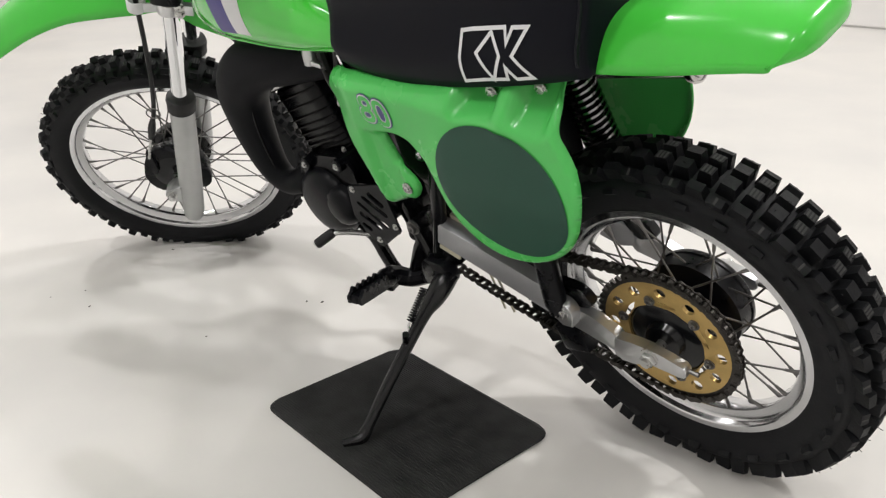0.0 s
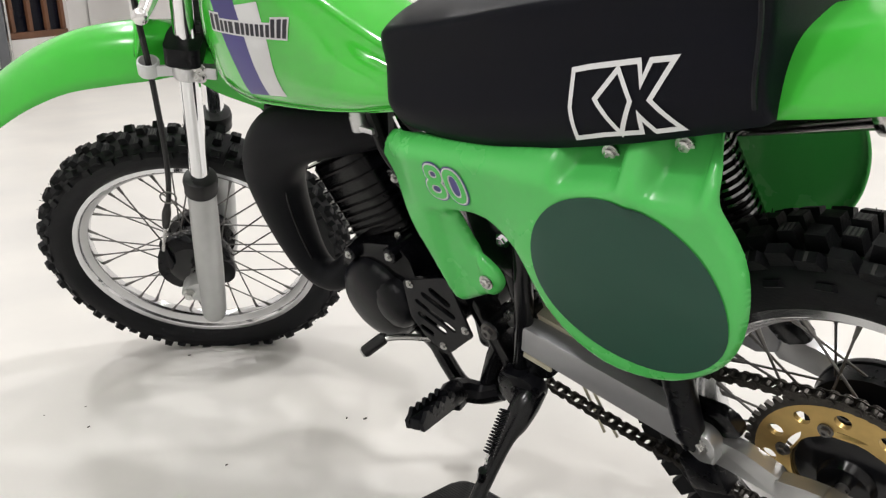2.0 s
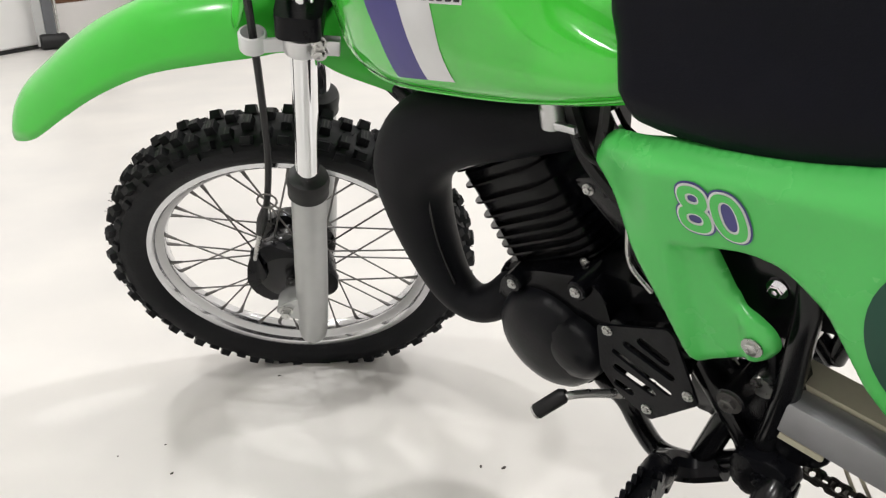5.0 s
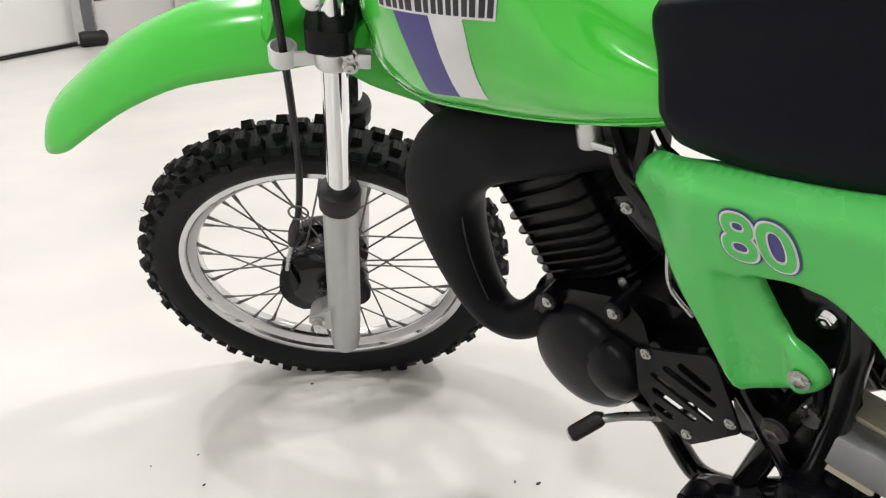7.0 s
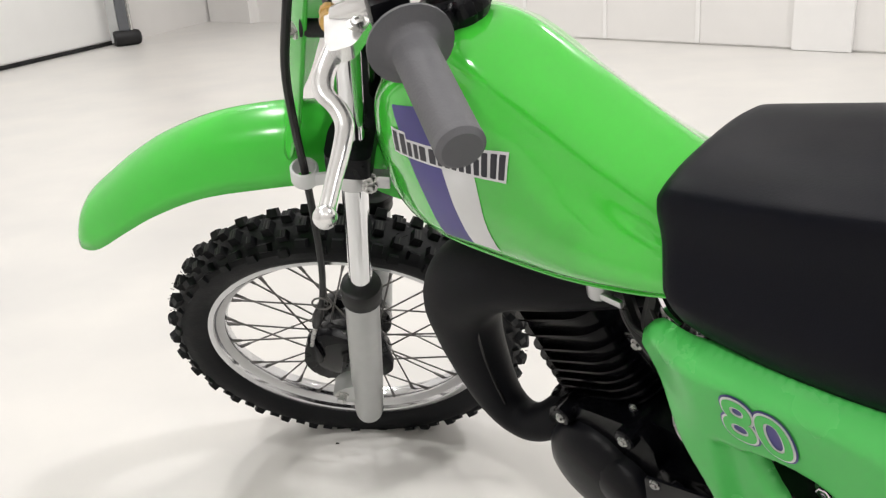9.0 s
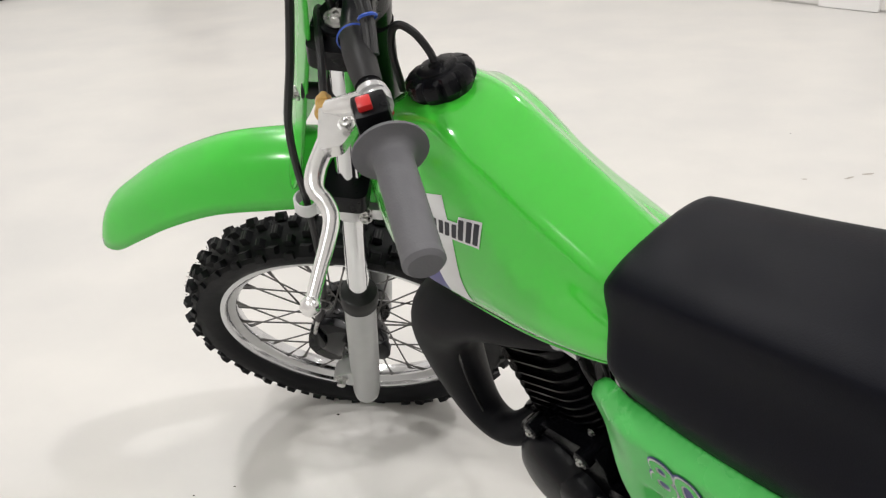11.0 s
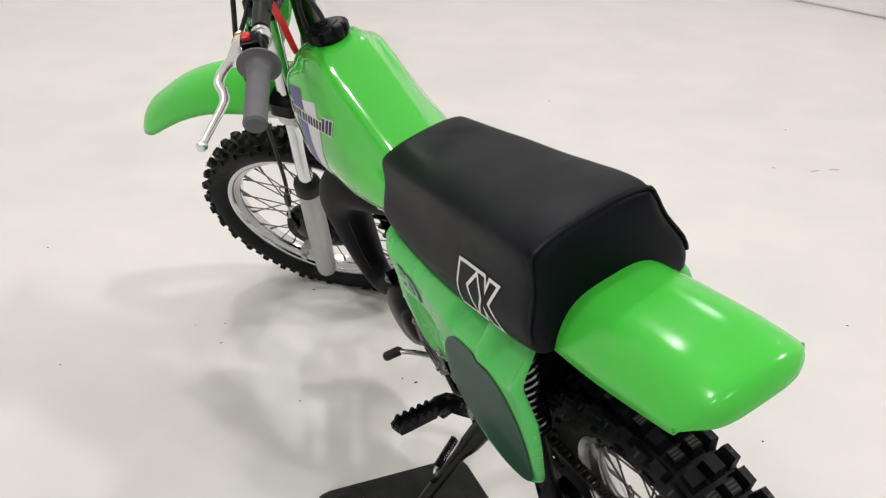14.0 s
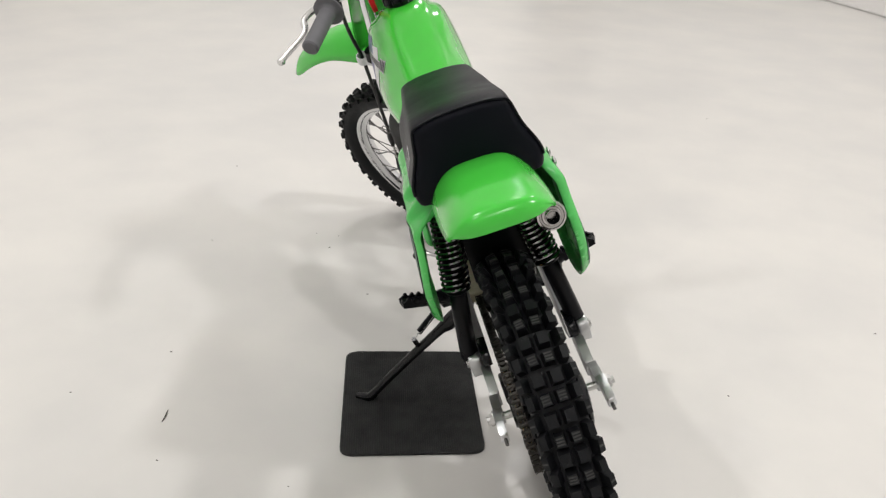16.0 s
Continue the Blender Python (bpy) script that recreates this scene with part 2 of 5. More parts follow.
def interp(x, xs, ys):
    """Smooth through a table of stations."""
    xs, ys = list(xs), list(ys)
    if xs[0] > xs[-1]:
        xs, ys = xs[::-1], ys[::-1]
    if x <= xs[0]:
        return ys[0]
    if x >= xs[-1]:
        return ys[-1]
    i = max(k for k in range(len(xs) - 1) if xs[k] <= x)
    h = xs[i + 1] - xs[i]
    t = (x - xs[i]) / h
    m0 = (ys[i + 1] - ys[i - 1]) / (xs[i + 1] - xs[i - 1]) if i else (ys[1] - ys[0]) / h
    m1 = (ys[i + 2] - ys[i]) / (xs[i + 2] - xs[i]) if i + 2 < len(xs) else (ys[-1] - ys[-2]) / h
    return ((2 * t ** 3 - 3 * t * t + 1) * ys[i] + (t ** 3 - 2 * t * t + t) * h * m0
            + (-2 * t ** 3 + 3 * t * t) * ys[i + 1] + (t ** 3 - t * t) * h * m1)


def sstep(a, b, x):
    t = max(0.0, min(1.0, (x - a) / (b - a)))
    return t * t * (3 - 2 * t)


def inside(p, poly):
    x, y = p
    hit = False
    for (x0, y0), (x1, y1) in zip(poly, poly[1:] + poly[:1]):
        if (y0 > y) != (y1 > y) and x < (x1 - x0) * (y - y0) / (y1 - y0) + x0:
            hit = not hit
    return hit


def nearest(p, poly):
    best, where = 1e9, p
    for (x0, y0), (x1, y1) in zip(poly, poly[1:] + poly[:1]):
        dx, dy = x1 - x0, y1 - y0
        t = max(0, min(1, ((p[0] - x0) * dx + (p[1] - y0) * dy) / (dx * dx + dy * dy + 1e-12)))
        q = (x0 + t * dx, y0 + t * dy)
        d = math.hypot(p[0] - q[0], p[1] - q[1])
        if d < best:
            best, where = d, q
    return best, where


def sheet(poly, step, depth, holes=()):
    """Fills an (x, z) outline with small faces; depth(x, z, distance to the edge) gives y."""
    pts, edges = [], []

    def ring(loop):
        dense = []
        for (x0, z0), (x1, z1) in zip(loop, loop[1:] + loop[:1]):
            n = max(1, int(math.hypot(x1 - x0, z1 - z0) / step))
            dense += [(x0 + (x1 - x0) * k / n, z0 + (z1 - z0) * k / n) for k in range(n)]
        first = len(pts)
        pts.extend(Vector(p) for p in dense)
        edges.extend((first + k, first + (k + 1) % len(dense)) for k in range(len(dense)))

    ring(list(poly))
    for hole in holes:
        ring(list(hole))
    xs = [p[0] for p in poly]
    zs = [p[1] for p in poly]

    def room(p):
        d = nearest(p, poly)[0] if inside(p, poly) else -1.0
        for hole in holes:
            d = -1.0 if inside(p, hole) else min(d, nearest(p, hole)[0])
        return d

    nx, nz = int((max(xs) - min(xs)) / step) + 1, int((max(zs) - min(zs)) / step) + 1
    for i in range(nx + 1):
        for k in range(nz + 1):
            p = (min(xs) + i * step, min(zs) + (k + 0.5 * (i % 2)) * step)
            if room(p) > step * 0.5:
                pts.append(Vector(p))
    vs, _, fs, _, _, _ = delaunay_2d_cdt(pts, edges, [], 0, 1e-6)
    bm = bmesh.new()
    made = []
    for v in vs:
        d = max(0.0, room((v.x, v.y)))
        made.append(bm.verts.new((v.x, depth(v.x, v.y, d), v.y)))
    for f in fs:
        c = sum((vs[i] for i in f), Vector((0, 0))) / len(f)
        if room((c.x, c.y)) > 0:
            bm.faces.new([made[i] for i in f])
    for v in [v for v in bm.verts if not v.link_faces]:
        bm.verts.remove(v)
    return bm


def round_poly(pts, r, n=5):
    """The outline with its corners rounded; r is one radius or one for each corner."""
    out = []
    m = len(pts)
    for i in range(m):
        a, b, c = Vector(pts[i - 1]), Vector(pts[i]), Vector(pts[(i + 1) % m])
        rr = r[i] if isinstance(r, (list, tuple)) else r
        u, v = a - b, c - b
        k = min(rr, u.length * 0.48, v.length * 0.48)
        p, q = b + u.normalized() * k, b + v.normalized() * k
        for j in range(n + 1):
            t = j / n
            w = p * (1 - t) ** 2 + b * 2 * t * (1 - t) + q * t * t
            out.append((w.x, w.y))
    return out


def solid(ob, thick, offset=-1):
    md = ob.modifiers.new("thickness", "SOLIDIFY")
    md.thickness, md.offset = thick, offset
    return ob


def bolt_head(r=0.006, h=0.004):
    """A hexagon head on a washer, along z."""
    bm = bmesh.new()
    add_lathe(bm, [(r * 1.45, 0), (r * 1.45, h * 0.3), (r * 1.0, h * 0.31)], 16)
    add_lathe(bm, [(r, h * 0.3), (r, h * 0.9), (r * 0.85, h), (r * 0.4, h), (r * 0.35, h * 0.7), (0, h * 0.7)], 6)
    return bm


# ------------------------------------------------------------------ the room
def wall_between(name, a, b, h, thick=0.2, mat=WALL_M, z=0.0):
    """A wall whose inner face runs from a to b, with the room on its left."""
    a, b = Vector((*a, 0)), Vector((*b, 0))
    d = (b - a).normalized()
    n = Vector((d.y, -d.x, 0))
    mid = (a + b) / 2 + n * thick / 2 + Vector((0, 0, z + h / 2))
    m = Matrix.Translation(mid) @ pose(0, 0, 0, 0, 0, math.degrees(math.atan2(d.y, d.x)))
    return tagged(link(name, box(((b - a).length, thick, h), m), mat, smooth=0), kind="structure")


CORNER = (-3.85, 9.75)
FAR_END = (6.2, 2.36)
DOOR_A = (-4.13, 8.15)      # where the garage door ends beside its track
LEFT_END = (-5.1, 3.6)
BACK_L = (-5.1, -4.5)
BACK_R = (6.2, -4.5)

bm = bmesh.new()
bmesh.ops.create_grid(bm, x_segments=40, y_segments=40, size=8.2, matrix=pose(0.4, 2.5, 0))
tagged(link("floor", bm, FLOOR_M, smooth=0), "glossy off-white painted concrete garage floor", "floor", kind="structure")
tagged(link("ceiling", box((16.4, 16.4, 0.2), pose(0.4, 2.5, CEIL + 0.1)), CEIL_M, smooth=0),
       "plain white flat ceiling", "ceiling", kind="structure")
far_wall = wall_between("wall_north", FAR_END, CORNER, CEIL)
tagged(far_wall, "white painted wall of broad flat panels", "wall")
tagged(wall_between("wall_back", BACK_L, BACK_R, CEIL), "plain white painted wall", "wall")
tagged(wall_between("wall_east", BACK_R, FAR_END, CEIL), "plain white painted wall", "wall")
tagged(wall_between("wall_west", LEFT_END, BACK_L, CEIL), "plain white painted wall", "wall")


def lerp2(a, b, t):
    return (a[0] + (b[0] - a[0]) * t, a[1] + (b[1] - a[1]) * t)


# the left wall: a low plinth, a timber window in it, wall beside and above
SH_A, SH_B = lerp2(CORNER, DOOR_A, 0.29), lerp2(CORNER, DOOR_A, 0.97)
tagged(wall_between("wall_left_corner", CORNER, SH_A, CEIL), "white painted wall beside the timber window", "wall")
tagged(wall_between("wall_left_plinth", SH_A, SH_B, 0.345), "low white painted wall under the timber window", "wall")
tagged(wall_between("wall_left_top", SH_A, SH_B, CEIL - 1.9, z=1.9), "white painted wall above the timber window", "wall")

# shallow pilaster in the far corner
pil = lerp2(CORNER, FAR_END, 0.035)
ang_far = math.degrees(math.atan2(CORNER[1] - FAR_END[1], CORNER[0] - FAR_END[0]))
m = pose(pil[0] - 0.03, pil[1] - 0.04, 0, 0, 0, ang_far)
tagged(link("trim_pilaster", box((0.72, 0.12, CEIL), m @ pose(0, 0, CEIL / 2), 0.004), WALL_M, smooth=0),
       "white boxed-in corner pilaster", "pilaster", kind="structure")

# far wall panels, butted with flat cover strips over their joints
far_len = math.dist(CORNER, FAR_END)
PAN = 0.69
pan_me = bpy.data.meshes.new("panel")
pan_bm = box((PAN - 0.002, 0.012, 2.2), pose(0, 0, 1.1), 0.001)
pan_bm.to_mesh(pan_me)
pan_bm.free()
strip_me = bpy.data.meshes.new("cover_strip")
pan_bm = box((0.030, 0.010, 2.2), pose(0, 0, 1.1), 0.003)
pan_bm.to_mesh(strip_me)
pan_bm.free()
first = (4.855 - 0.8) % PAN + 0.8
for row in range(2):
    for i in range(int((far_len - first) / PAN)):
        z = 0.012 + row * 2.204
        p = lerp2(CORNER, FAR_END, (first + PAN * (i + 0.5)) / far_len)
        link_mesh("panel", pan_me, WALL_M, far_wall, pose(p[0], p[1], z, 0, 0, ang_far) @ pose(0, 0.006, 0), smooth=0)
        p = lerp2(CORNER, FAR_END, (first + PAN * i) / far_len)
        link_mesh("cover_strip", strip_me, STRIP_M, far_wall, pose(p[0], p[1], z, 0, 0, ang_far) @ pose(0, 0.017, 0), smooth=0)
p = lerp2(CORNER, FAR_END, 6.33 / far_len)
tagged(link("trim_boxing", box((0.34, 0.03, 2.3), pose(p[0], p[1], 1.152, 0, 0, ang_far) @ pose(0, 0.028, 0), 0.004), STRIP_M, smooth=0),
       "white boxed-in pipe casing on the panelled wall", "casing", kind="structure")


def timber_window(a, b, z0, z1):
    """Brown timber window: frame and stiles before dark panes."""
    n = math.dist(a, b)
    ang = math.degrees(math.atan2(b[1] - a[1], b[0] - a[0]))
    root = pose(*lerp2(a, b, 0.5), z0, 0, 0, ang) @ pose(0, -0.06, 0)
    h = z1 - z0
    back = link("window_1", box((n, 0.03, h), root @ pose(0, -0.03, h / 2)), GLASS_D, smooth=0)
    tagged(back, "brown timber window frame with four tall dark panes", "window", kind="structure")
    for z in (0.03, h - 0.03):
        link("rail", box((n - 0.004, 0.05, 0.06), root @ pose(0, 0.013, z), 0.004), WOOD, back, smooth=0)
    k = 4
    for i in range(k + 1):
        link("stile", box((0.055, 0.030, h - 0.124), root @ pose(-n / 2 + 0.030 + (n - 0.060) * i / k, 0.01, h / 2), 0.004),
             WOOD, back, smooth=0)


timber_window(SH_A, SH_B, 0.347, 1.898)


def garage_door(a, b):
    """Sectional door: ribbed white sections over a black rubber seal."""
    n = math.dist(a, b)
    ang = math.degrees(math.atan2(b[1] - a[1], b[0] - a[0]))
    root = pose(*lerp2(a, b, 0.5), 0, 0, 0, ang)
    leaf = link("door_1", box((n, 0.05, 2.5), root @ pose(0, -0.03, 1.285)), DOOR_M, smooth=0)
    tagged(leaf, "white sectional garage door closed onto a black rubber seal", "garage door", kind="structure")
    link("rubber_seal", box((n - 0.01, 0.055, 0.03), root @ pose(0, -0.025, 0.017), 0.006), RUBBER_S, leaf, smooth=0)
    for i in range(5):
        link("panel", box((n - 0.02, 0.014, 0.49), root @ pose(0, 0.002, 0.29 + 0.5 * i), 0.005), DOOR_M, leaf, smooth=0)
    tagged(wall_between("wall_over_door", a, b, CEIL - 2.54, z=2.54), "white painted wall above the garage door", "wall")


garage_door(DOOR_A, LEFT_END)


def track_post(x, y):
    """Grey steel door post on a thick rounded black rubber foot."""
    ob = link("door_post", box((0.085, 0.05, 2.3), pose(x, y, 1.18, 0, 0, 20), 0.006), POST_M, smooth=0)
    tagged(ob, "grey steel upright with a black rubber foot beside the garage door", "post")
    link("foot", lathe([(0, -0.11), (0.052, -0.11), (0.062, -0.102), (0.066, -0.08), (0.066, 0.08), (0.058, 0.105), (0.036, 0.120), (0, 0.124)], 24, pose(x + 0.01, y, 0.066, 0, 90, 35)), RUBBER_S, ob)
    link("rod", tube([(x + 0.056, y + 0.02, 0.09), (x + 0.056, y + 0.02, 2.2)], 0.012, 8), STEEL, ob)
    link("channel", box((0.075, 0.03, 2.3), pose(x - 0.075, y - 0.035, 1.18, 0, 0, 20), 0.004), ALU_P, ob, smooth=0)


track_post(-3.965, 7.965)

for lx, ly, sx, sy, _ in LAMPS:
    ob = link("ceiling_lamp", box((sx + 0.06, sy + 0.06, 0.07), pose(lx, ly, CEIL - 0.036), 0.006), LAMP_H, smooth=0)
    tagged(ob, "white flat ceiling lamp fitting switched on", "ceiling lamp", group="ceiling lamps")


SCUFFS = [(0.677, 3.334, 0.05, 0.018, 20), (0.612, 3.296, 0.045, 0.014, 35), (0.476, 3.277, 0.022, 0.012, 0)]


def speck(x, y, size, turn):
    bm = bmesh.new()
    add_lathe(bm, [(size, 0.0), (size * 0.8, size * 0.35), (size * 0.3, size * 0.5), (0, size * 0.5)], 7)
    for v in bm.verts:
        v.co.x *= 1 + 0.8 * noise.noise(v.co * 300 + Vector((x, y, 0)) * 9)
        v.co.y *= 0.6
    tagged(link("dirt_speck", bm, SPECK, m=pose(x, y, 0.0002, 0, 0, turn)), "small dark crumb of dirt on the floor", "dirt",
           group="dirt on the floor")


for x, y, s, a in ((-0.645, 1.942, 0.0035, 10), (-0.733, 1.64, 0.003, 70), (-0.252, 1.648, 0.004, 40), (-0.285, 1.652, 0.003, 90),
                   (-0.608, 0.986, 0.0028, 20), (0.468, 1.697, 0.003, 0), (-0.633, 0.745, 0.0025, 50), (-0.06, 0.841, 0.002, 0),
                   (-0.307, 0.728, 0.0025, 10), (0.656, 2.23, 0.003, 30), (-0.833, 1.687, 0.002, 0), (-1.45, 1.9, 0.003, 0), (-1.02, 1.44, 0.0025, 20), (-0.458, 1.503, 0.0025, 60), (-0.77, 1.718, 0.002, 0), (0.516, 3.722, 0.003, 0), (-0.436, 3.756, 0.003, 50), (0.844, 3.214, 0.003, 10)):
    speck(x, y, s, a)


def scuff(x, y, length, wide, turn):
    """A thin worn patch in the floor paint with a ragged border."""
    rnd = random.Random(int(x * 1000))
    bm = bmesh.new()
    n = 22
    ring = [bm.verts.new((length / 2 * math.cos(2 * math.pi * k / n) * rnd.uniform(0.55, 1), wide / 2 * math.sin(2 * math.pi * k / n) * rnd.uniform(0.5, 1), 0)) for k in range(n)]
    bm.faces.new(ring)
    tagged(link("floor_scuff", bm, SCUFF, m=pose(x, y, 0.0008, 0, 0, turn), smooth=0), "small brownish scuff worn into the floor paint", "scuff", group="scuffs on the floor")


for row in SCUFFS:
    scuff(*row)
splinter = link("wood_splinter", tube([(-0.401, 0.809, 0.0012), (-0.412, 0.826, 0.002), (-0.425, 0.841, 0.0012)], [0.0008, 0.0016, 0.0007], 6), SPECK)
tagged(splinter, "thin dark splinter lying on the floor", "splinter")


def floor_mat():
    """Black ribbed rubber mat with rounded corners."""
    a, b, c, d = (-0.300, 1.254), (-0.083, 1.446), (0.168, 1.166), (-0.048, 0.966)
    out = round_poly([a, b, c, d], 0.028, 6)
    bm = bmesh.new()
    lo = [bm.verts.new((x, y, 0.0005)) for x, y in out]
    hi = [bm.verts.new((x, y, 0.005)) for x, y in out]
    n = len(out)
    bm.faces.new(lo[::-1])
    top = bm.faces.new(hi)
    for k in range(n):
        bm.faces.new((lo[k], lo[(k + 1) % n], hi[(k + 1) % n], hi[k]))
    bmesh.ops.bevel(bm, geom=list(top.edges), offset=0.0015, segments=2, affect="EDGES")
    ob = tagged(link("rubber_mat", bm, MAT_M), "black ribbed rubber mat lying under the kickstand", "mat")
    # ribs along the mat
    u = Vector((b[0] - a[0], b[1] - a[1], 0))
    v = Vector((d[0] - a[0], d[1] - a[1], 0))
    rib = bmesh.new()
    k = 62
    for i in range(k):
        t = 0.012 + 0.976 * i / (k - 1)
        e = 0.004 if 4 < i < k - 5 else 0.012 + 0.045 * (1 - min(i, k - 1 - i) / 5) ** 2
        p = Vector((*a, 0.0052)) + u * t + v * e
        q = Vector((*a, 0.0052)) + u * t + v * (1 - e)
        add_tube(rib, [p, q], 0.0014, 5)
    link("ribs", rib, MAT_M, ob)


floor_mat()

# ------------------------------------------------------------------ the motorcycle
# bike space: x ahead, y to its left, z up through the leaning frame; rear axle over the origin
BIKE = pose(0.3994, 1.158, -0.0006, -19.91, 0, 135.39)
bike = new("motorcycle")
bike.matrix_basis = BIKE
tagged(bike, "small green motocross bike with a black seat leaning on its kickstand", "motorcycle")
STEER = Matrix(((0.63426, -0.61985, -0.46207, 1.1543), (0.67654, 0.73425, -0.05632, 0.0150),
                (0.37418, -0.27689, 0.88505, 0.2573), (0, 0, 0, 1)))     # fork turned to the left


def bolt(parent, p, axis=(0, 1, 0), r=0.006, h=0.005, mat=None, m=None):
    mm = (m or Matrix()) @ along(p, Vector(p) + Vector(axis))
    return link("bolt", bolt_head(r, h), mat or STEEL, parent, mm)


# ---- wheels
def knob_mesh(w, l, h, bars):
    """One tyre block: w across, l along the tread, h high, with dusty bars on its face."""
    bm = bmesh.new()
    add_box(bm, (l, w, h), pose(0, 0, h / 2 - 0.002), 0.0, 0.8)
    n = len(bm.faces)
    for i in range(bars):
        x = l * ((i + 1) / (bars + 1) - 0.5) * 0.9
        add_box(bm, (l * 0.12, w * 0.70, 0.0016), pose(x, 0, h - 0.0022), 0.0)
    bmesh.ops.recalc_face_normals(bm, faces=bm.faces)
    bm.faces.ensure_lookup_table()
    for f in bm.faces[n:]:
        f.material_index = 1
    me = bpy.data.meshes.new("knob")
    bm.to_mesh(me)
    bm.free()
    me.materials.append(RUBBER)
    me.materials.append(KNOB_D)
    return me


def tyre(name, place, crown, rows, prof, pitch, label, seed):
    """Carcass turned from a profile, with rows of separate blocks standing on it."""
    bm = bmesh.new()
    add_lathe(bm, [(r, y) for r, y in prof], 96, SIDE, closed=True)
    ob = link(name, bm, RUBBER, bike, place, label, smooth=30)
    # table of the outer surface: lateral place -> radius and slope
    outer = sorted([(y, r) for r, y in prof if r > crown * 0.86])
    ys = [p[0] for p in outer]
    rs = [p[1] for p in outer]
    rnd = random.Random(seed)
    for shift, y, w, l, h, bars in rows:
        me = knob_mesh(w, l, h, bars)
        for s in ((1, -1) if y else (1,)):
            yy = y * s
            slope = (interp(yy + 0.003, ys, rs) - interp(yy - 0.003, ys, rs)) / 0.006
            tilt = math.degrees(math.atan(slope))
            for k in range(pitch):
                ang = 360 * (k + shift) / pitch + rnd.uniform(-0.25, 0.25)
                link_mesh("knob", me, None, ob, place @ pose(0, 0, 0, 0, ang, 0) @ pose(0, yy, interp(yy, ys, rs), tilt, 0, rnd.uniform(-2, 2)), smooth=0)
    return ob


def wheel(name, m, rim_r, rim_w, spokes, hub_r, hub_w, label):
    """Rim with its spokes; the rim carries tyre, hub and spokes."""
    w, t = rim_w, 0.0035
    lip = [(rim_r + 0.001, w), (rim_r, w + 0.0018), (rim_r - 0.0095, w + 0.0018), (rim_r - 0.0115, w), (rim_r - 0.0125, w * 0.70), (rim_r - 0.015, w * 0.60), (rim_r - 0.025, w * 0.44), (rim_r - 0.027, w * 0.3)]
    back = [(rim_r - 0.019, w * 0.3), (rim_r - 0.006, w * 0.5), (rim_r - 0.004, w - 0.003)]
    prof = lip + [(r, -y) for r, y in lip[::-1]] + [(r, -y) for r, y in back[::-1]] + back
    rim = link(name, lathe(prof, 128, SIDE, closed=True), RIM_M, bike, m, label)
    # spokes leave the hub flanges tangentially, crossing three
    end_r = rim_r - 0.0245
    for k in range(spokes):
        side = 1 if k % 2 else -1
        lead = 1 if (k // 2) % 2 else -1
        a = 2 * math.pi * k / spokes
        b = a + lead * math.radians(62)
        p = Vector((hub_r * math.cos(b), side * hub_w, hub_r * math.sin(b)))
        q = Vector((end_r * math.cos(a), side * w * 0.25, end_r * math.sin(a)))
        bm = tube([p, q], 0.00155, 6)
        d = (p - q).normalized()
        add_tube(bm, [q, q + d * 0.006, q + d * 0.020], [0.0036, 0.0030, 0.0022], 6)
        link("spoke", bm, SPOKE, rim, m)
    # nipple seats: small dimples round the rim wall
    return rim


REAR_M = pose(-0.006, 0, 0.27)
RIM_PLACE = pose(-0.006, 0.005, 0.27)
rear_wheel = wheel("rear_wheel", RIM_PLACE, 0.190, 0.027, 36, 0.048, 0.028, "polished aluminium rim with dark spokes")
tyre("rear_tyre", RIM_PLACE, 0.253,
     [(0.0, 0.0104, 0.0170, 0.0205, 0.0205, 3), (0.5, 0.0120, 0.0200, 0.0240, 0.0195, 0), (0.03, 0.0300, 0.0140, 0.0250, 0.0190, 0), (0.52, 0.0335, 0.0130, 0.0250, 0.0185, 1), (0.27, 0.0398, 0.0075, 0.0200, 0.0085, 0)],
     [(0.187, 0.026), (0.195, 0.031), (0.212, 0.037), (0.226, 0.0398), (0.234, 0.0402), (0.241, 0.0375), (0.247, 0.0305), (0.2515, 0.017),
      (0.253, 0.0), (0.2515, -0.017), (0.247, -0.0305), (0.241, -0.0375), (0.234, -0.0402), (0.226, -0.0398), (0.212, -0.037),
      (0.195, -0.031), (0.187, -0.026)], 28, "black rubber knobbly rear tyre", 3)
hub = link("hub", lathe([(0.0, -0.064), (0.03, -0.064), (0.06, -0.058), (0.074, -0.045), (0.076, -0.042), (0.076, -0.036), (0.074, -0.034), (0.074, -0.008), (0.06, -0.004), (0.04, 0.0),
                         (0.036, 0.02), (0.052, 0.026), (0.052, 0.034), (0.03, 0.046), (0.03, 0.058), (0.0, 0.058)], 48, SIDE),
           BLACK_S, rear_wheel, REAR_M, "black painted drum brake hub")


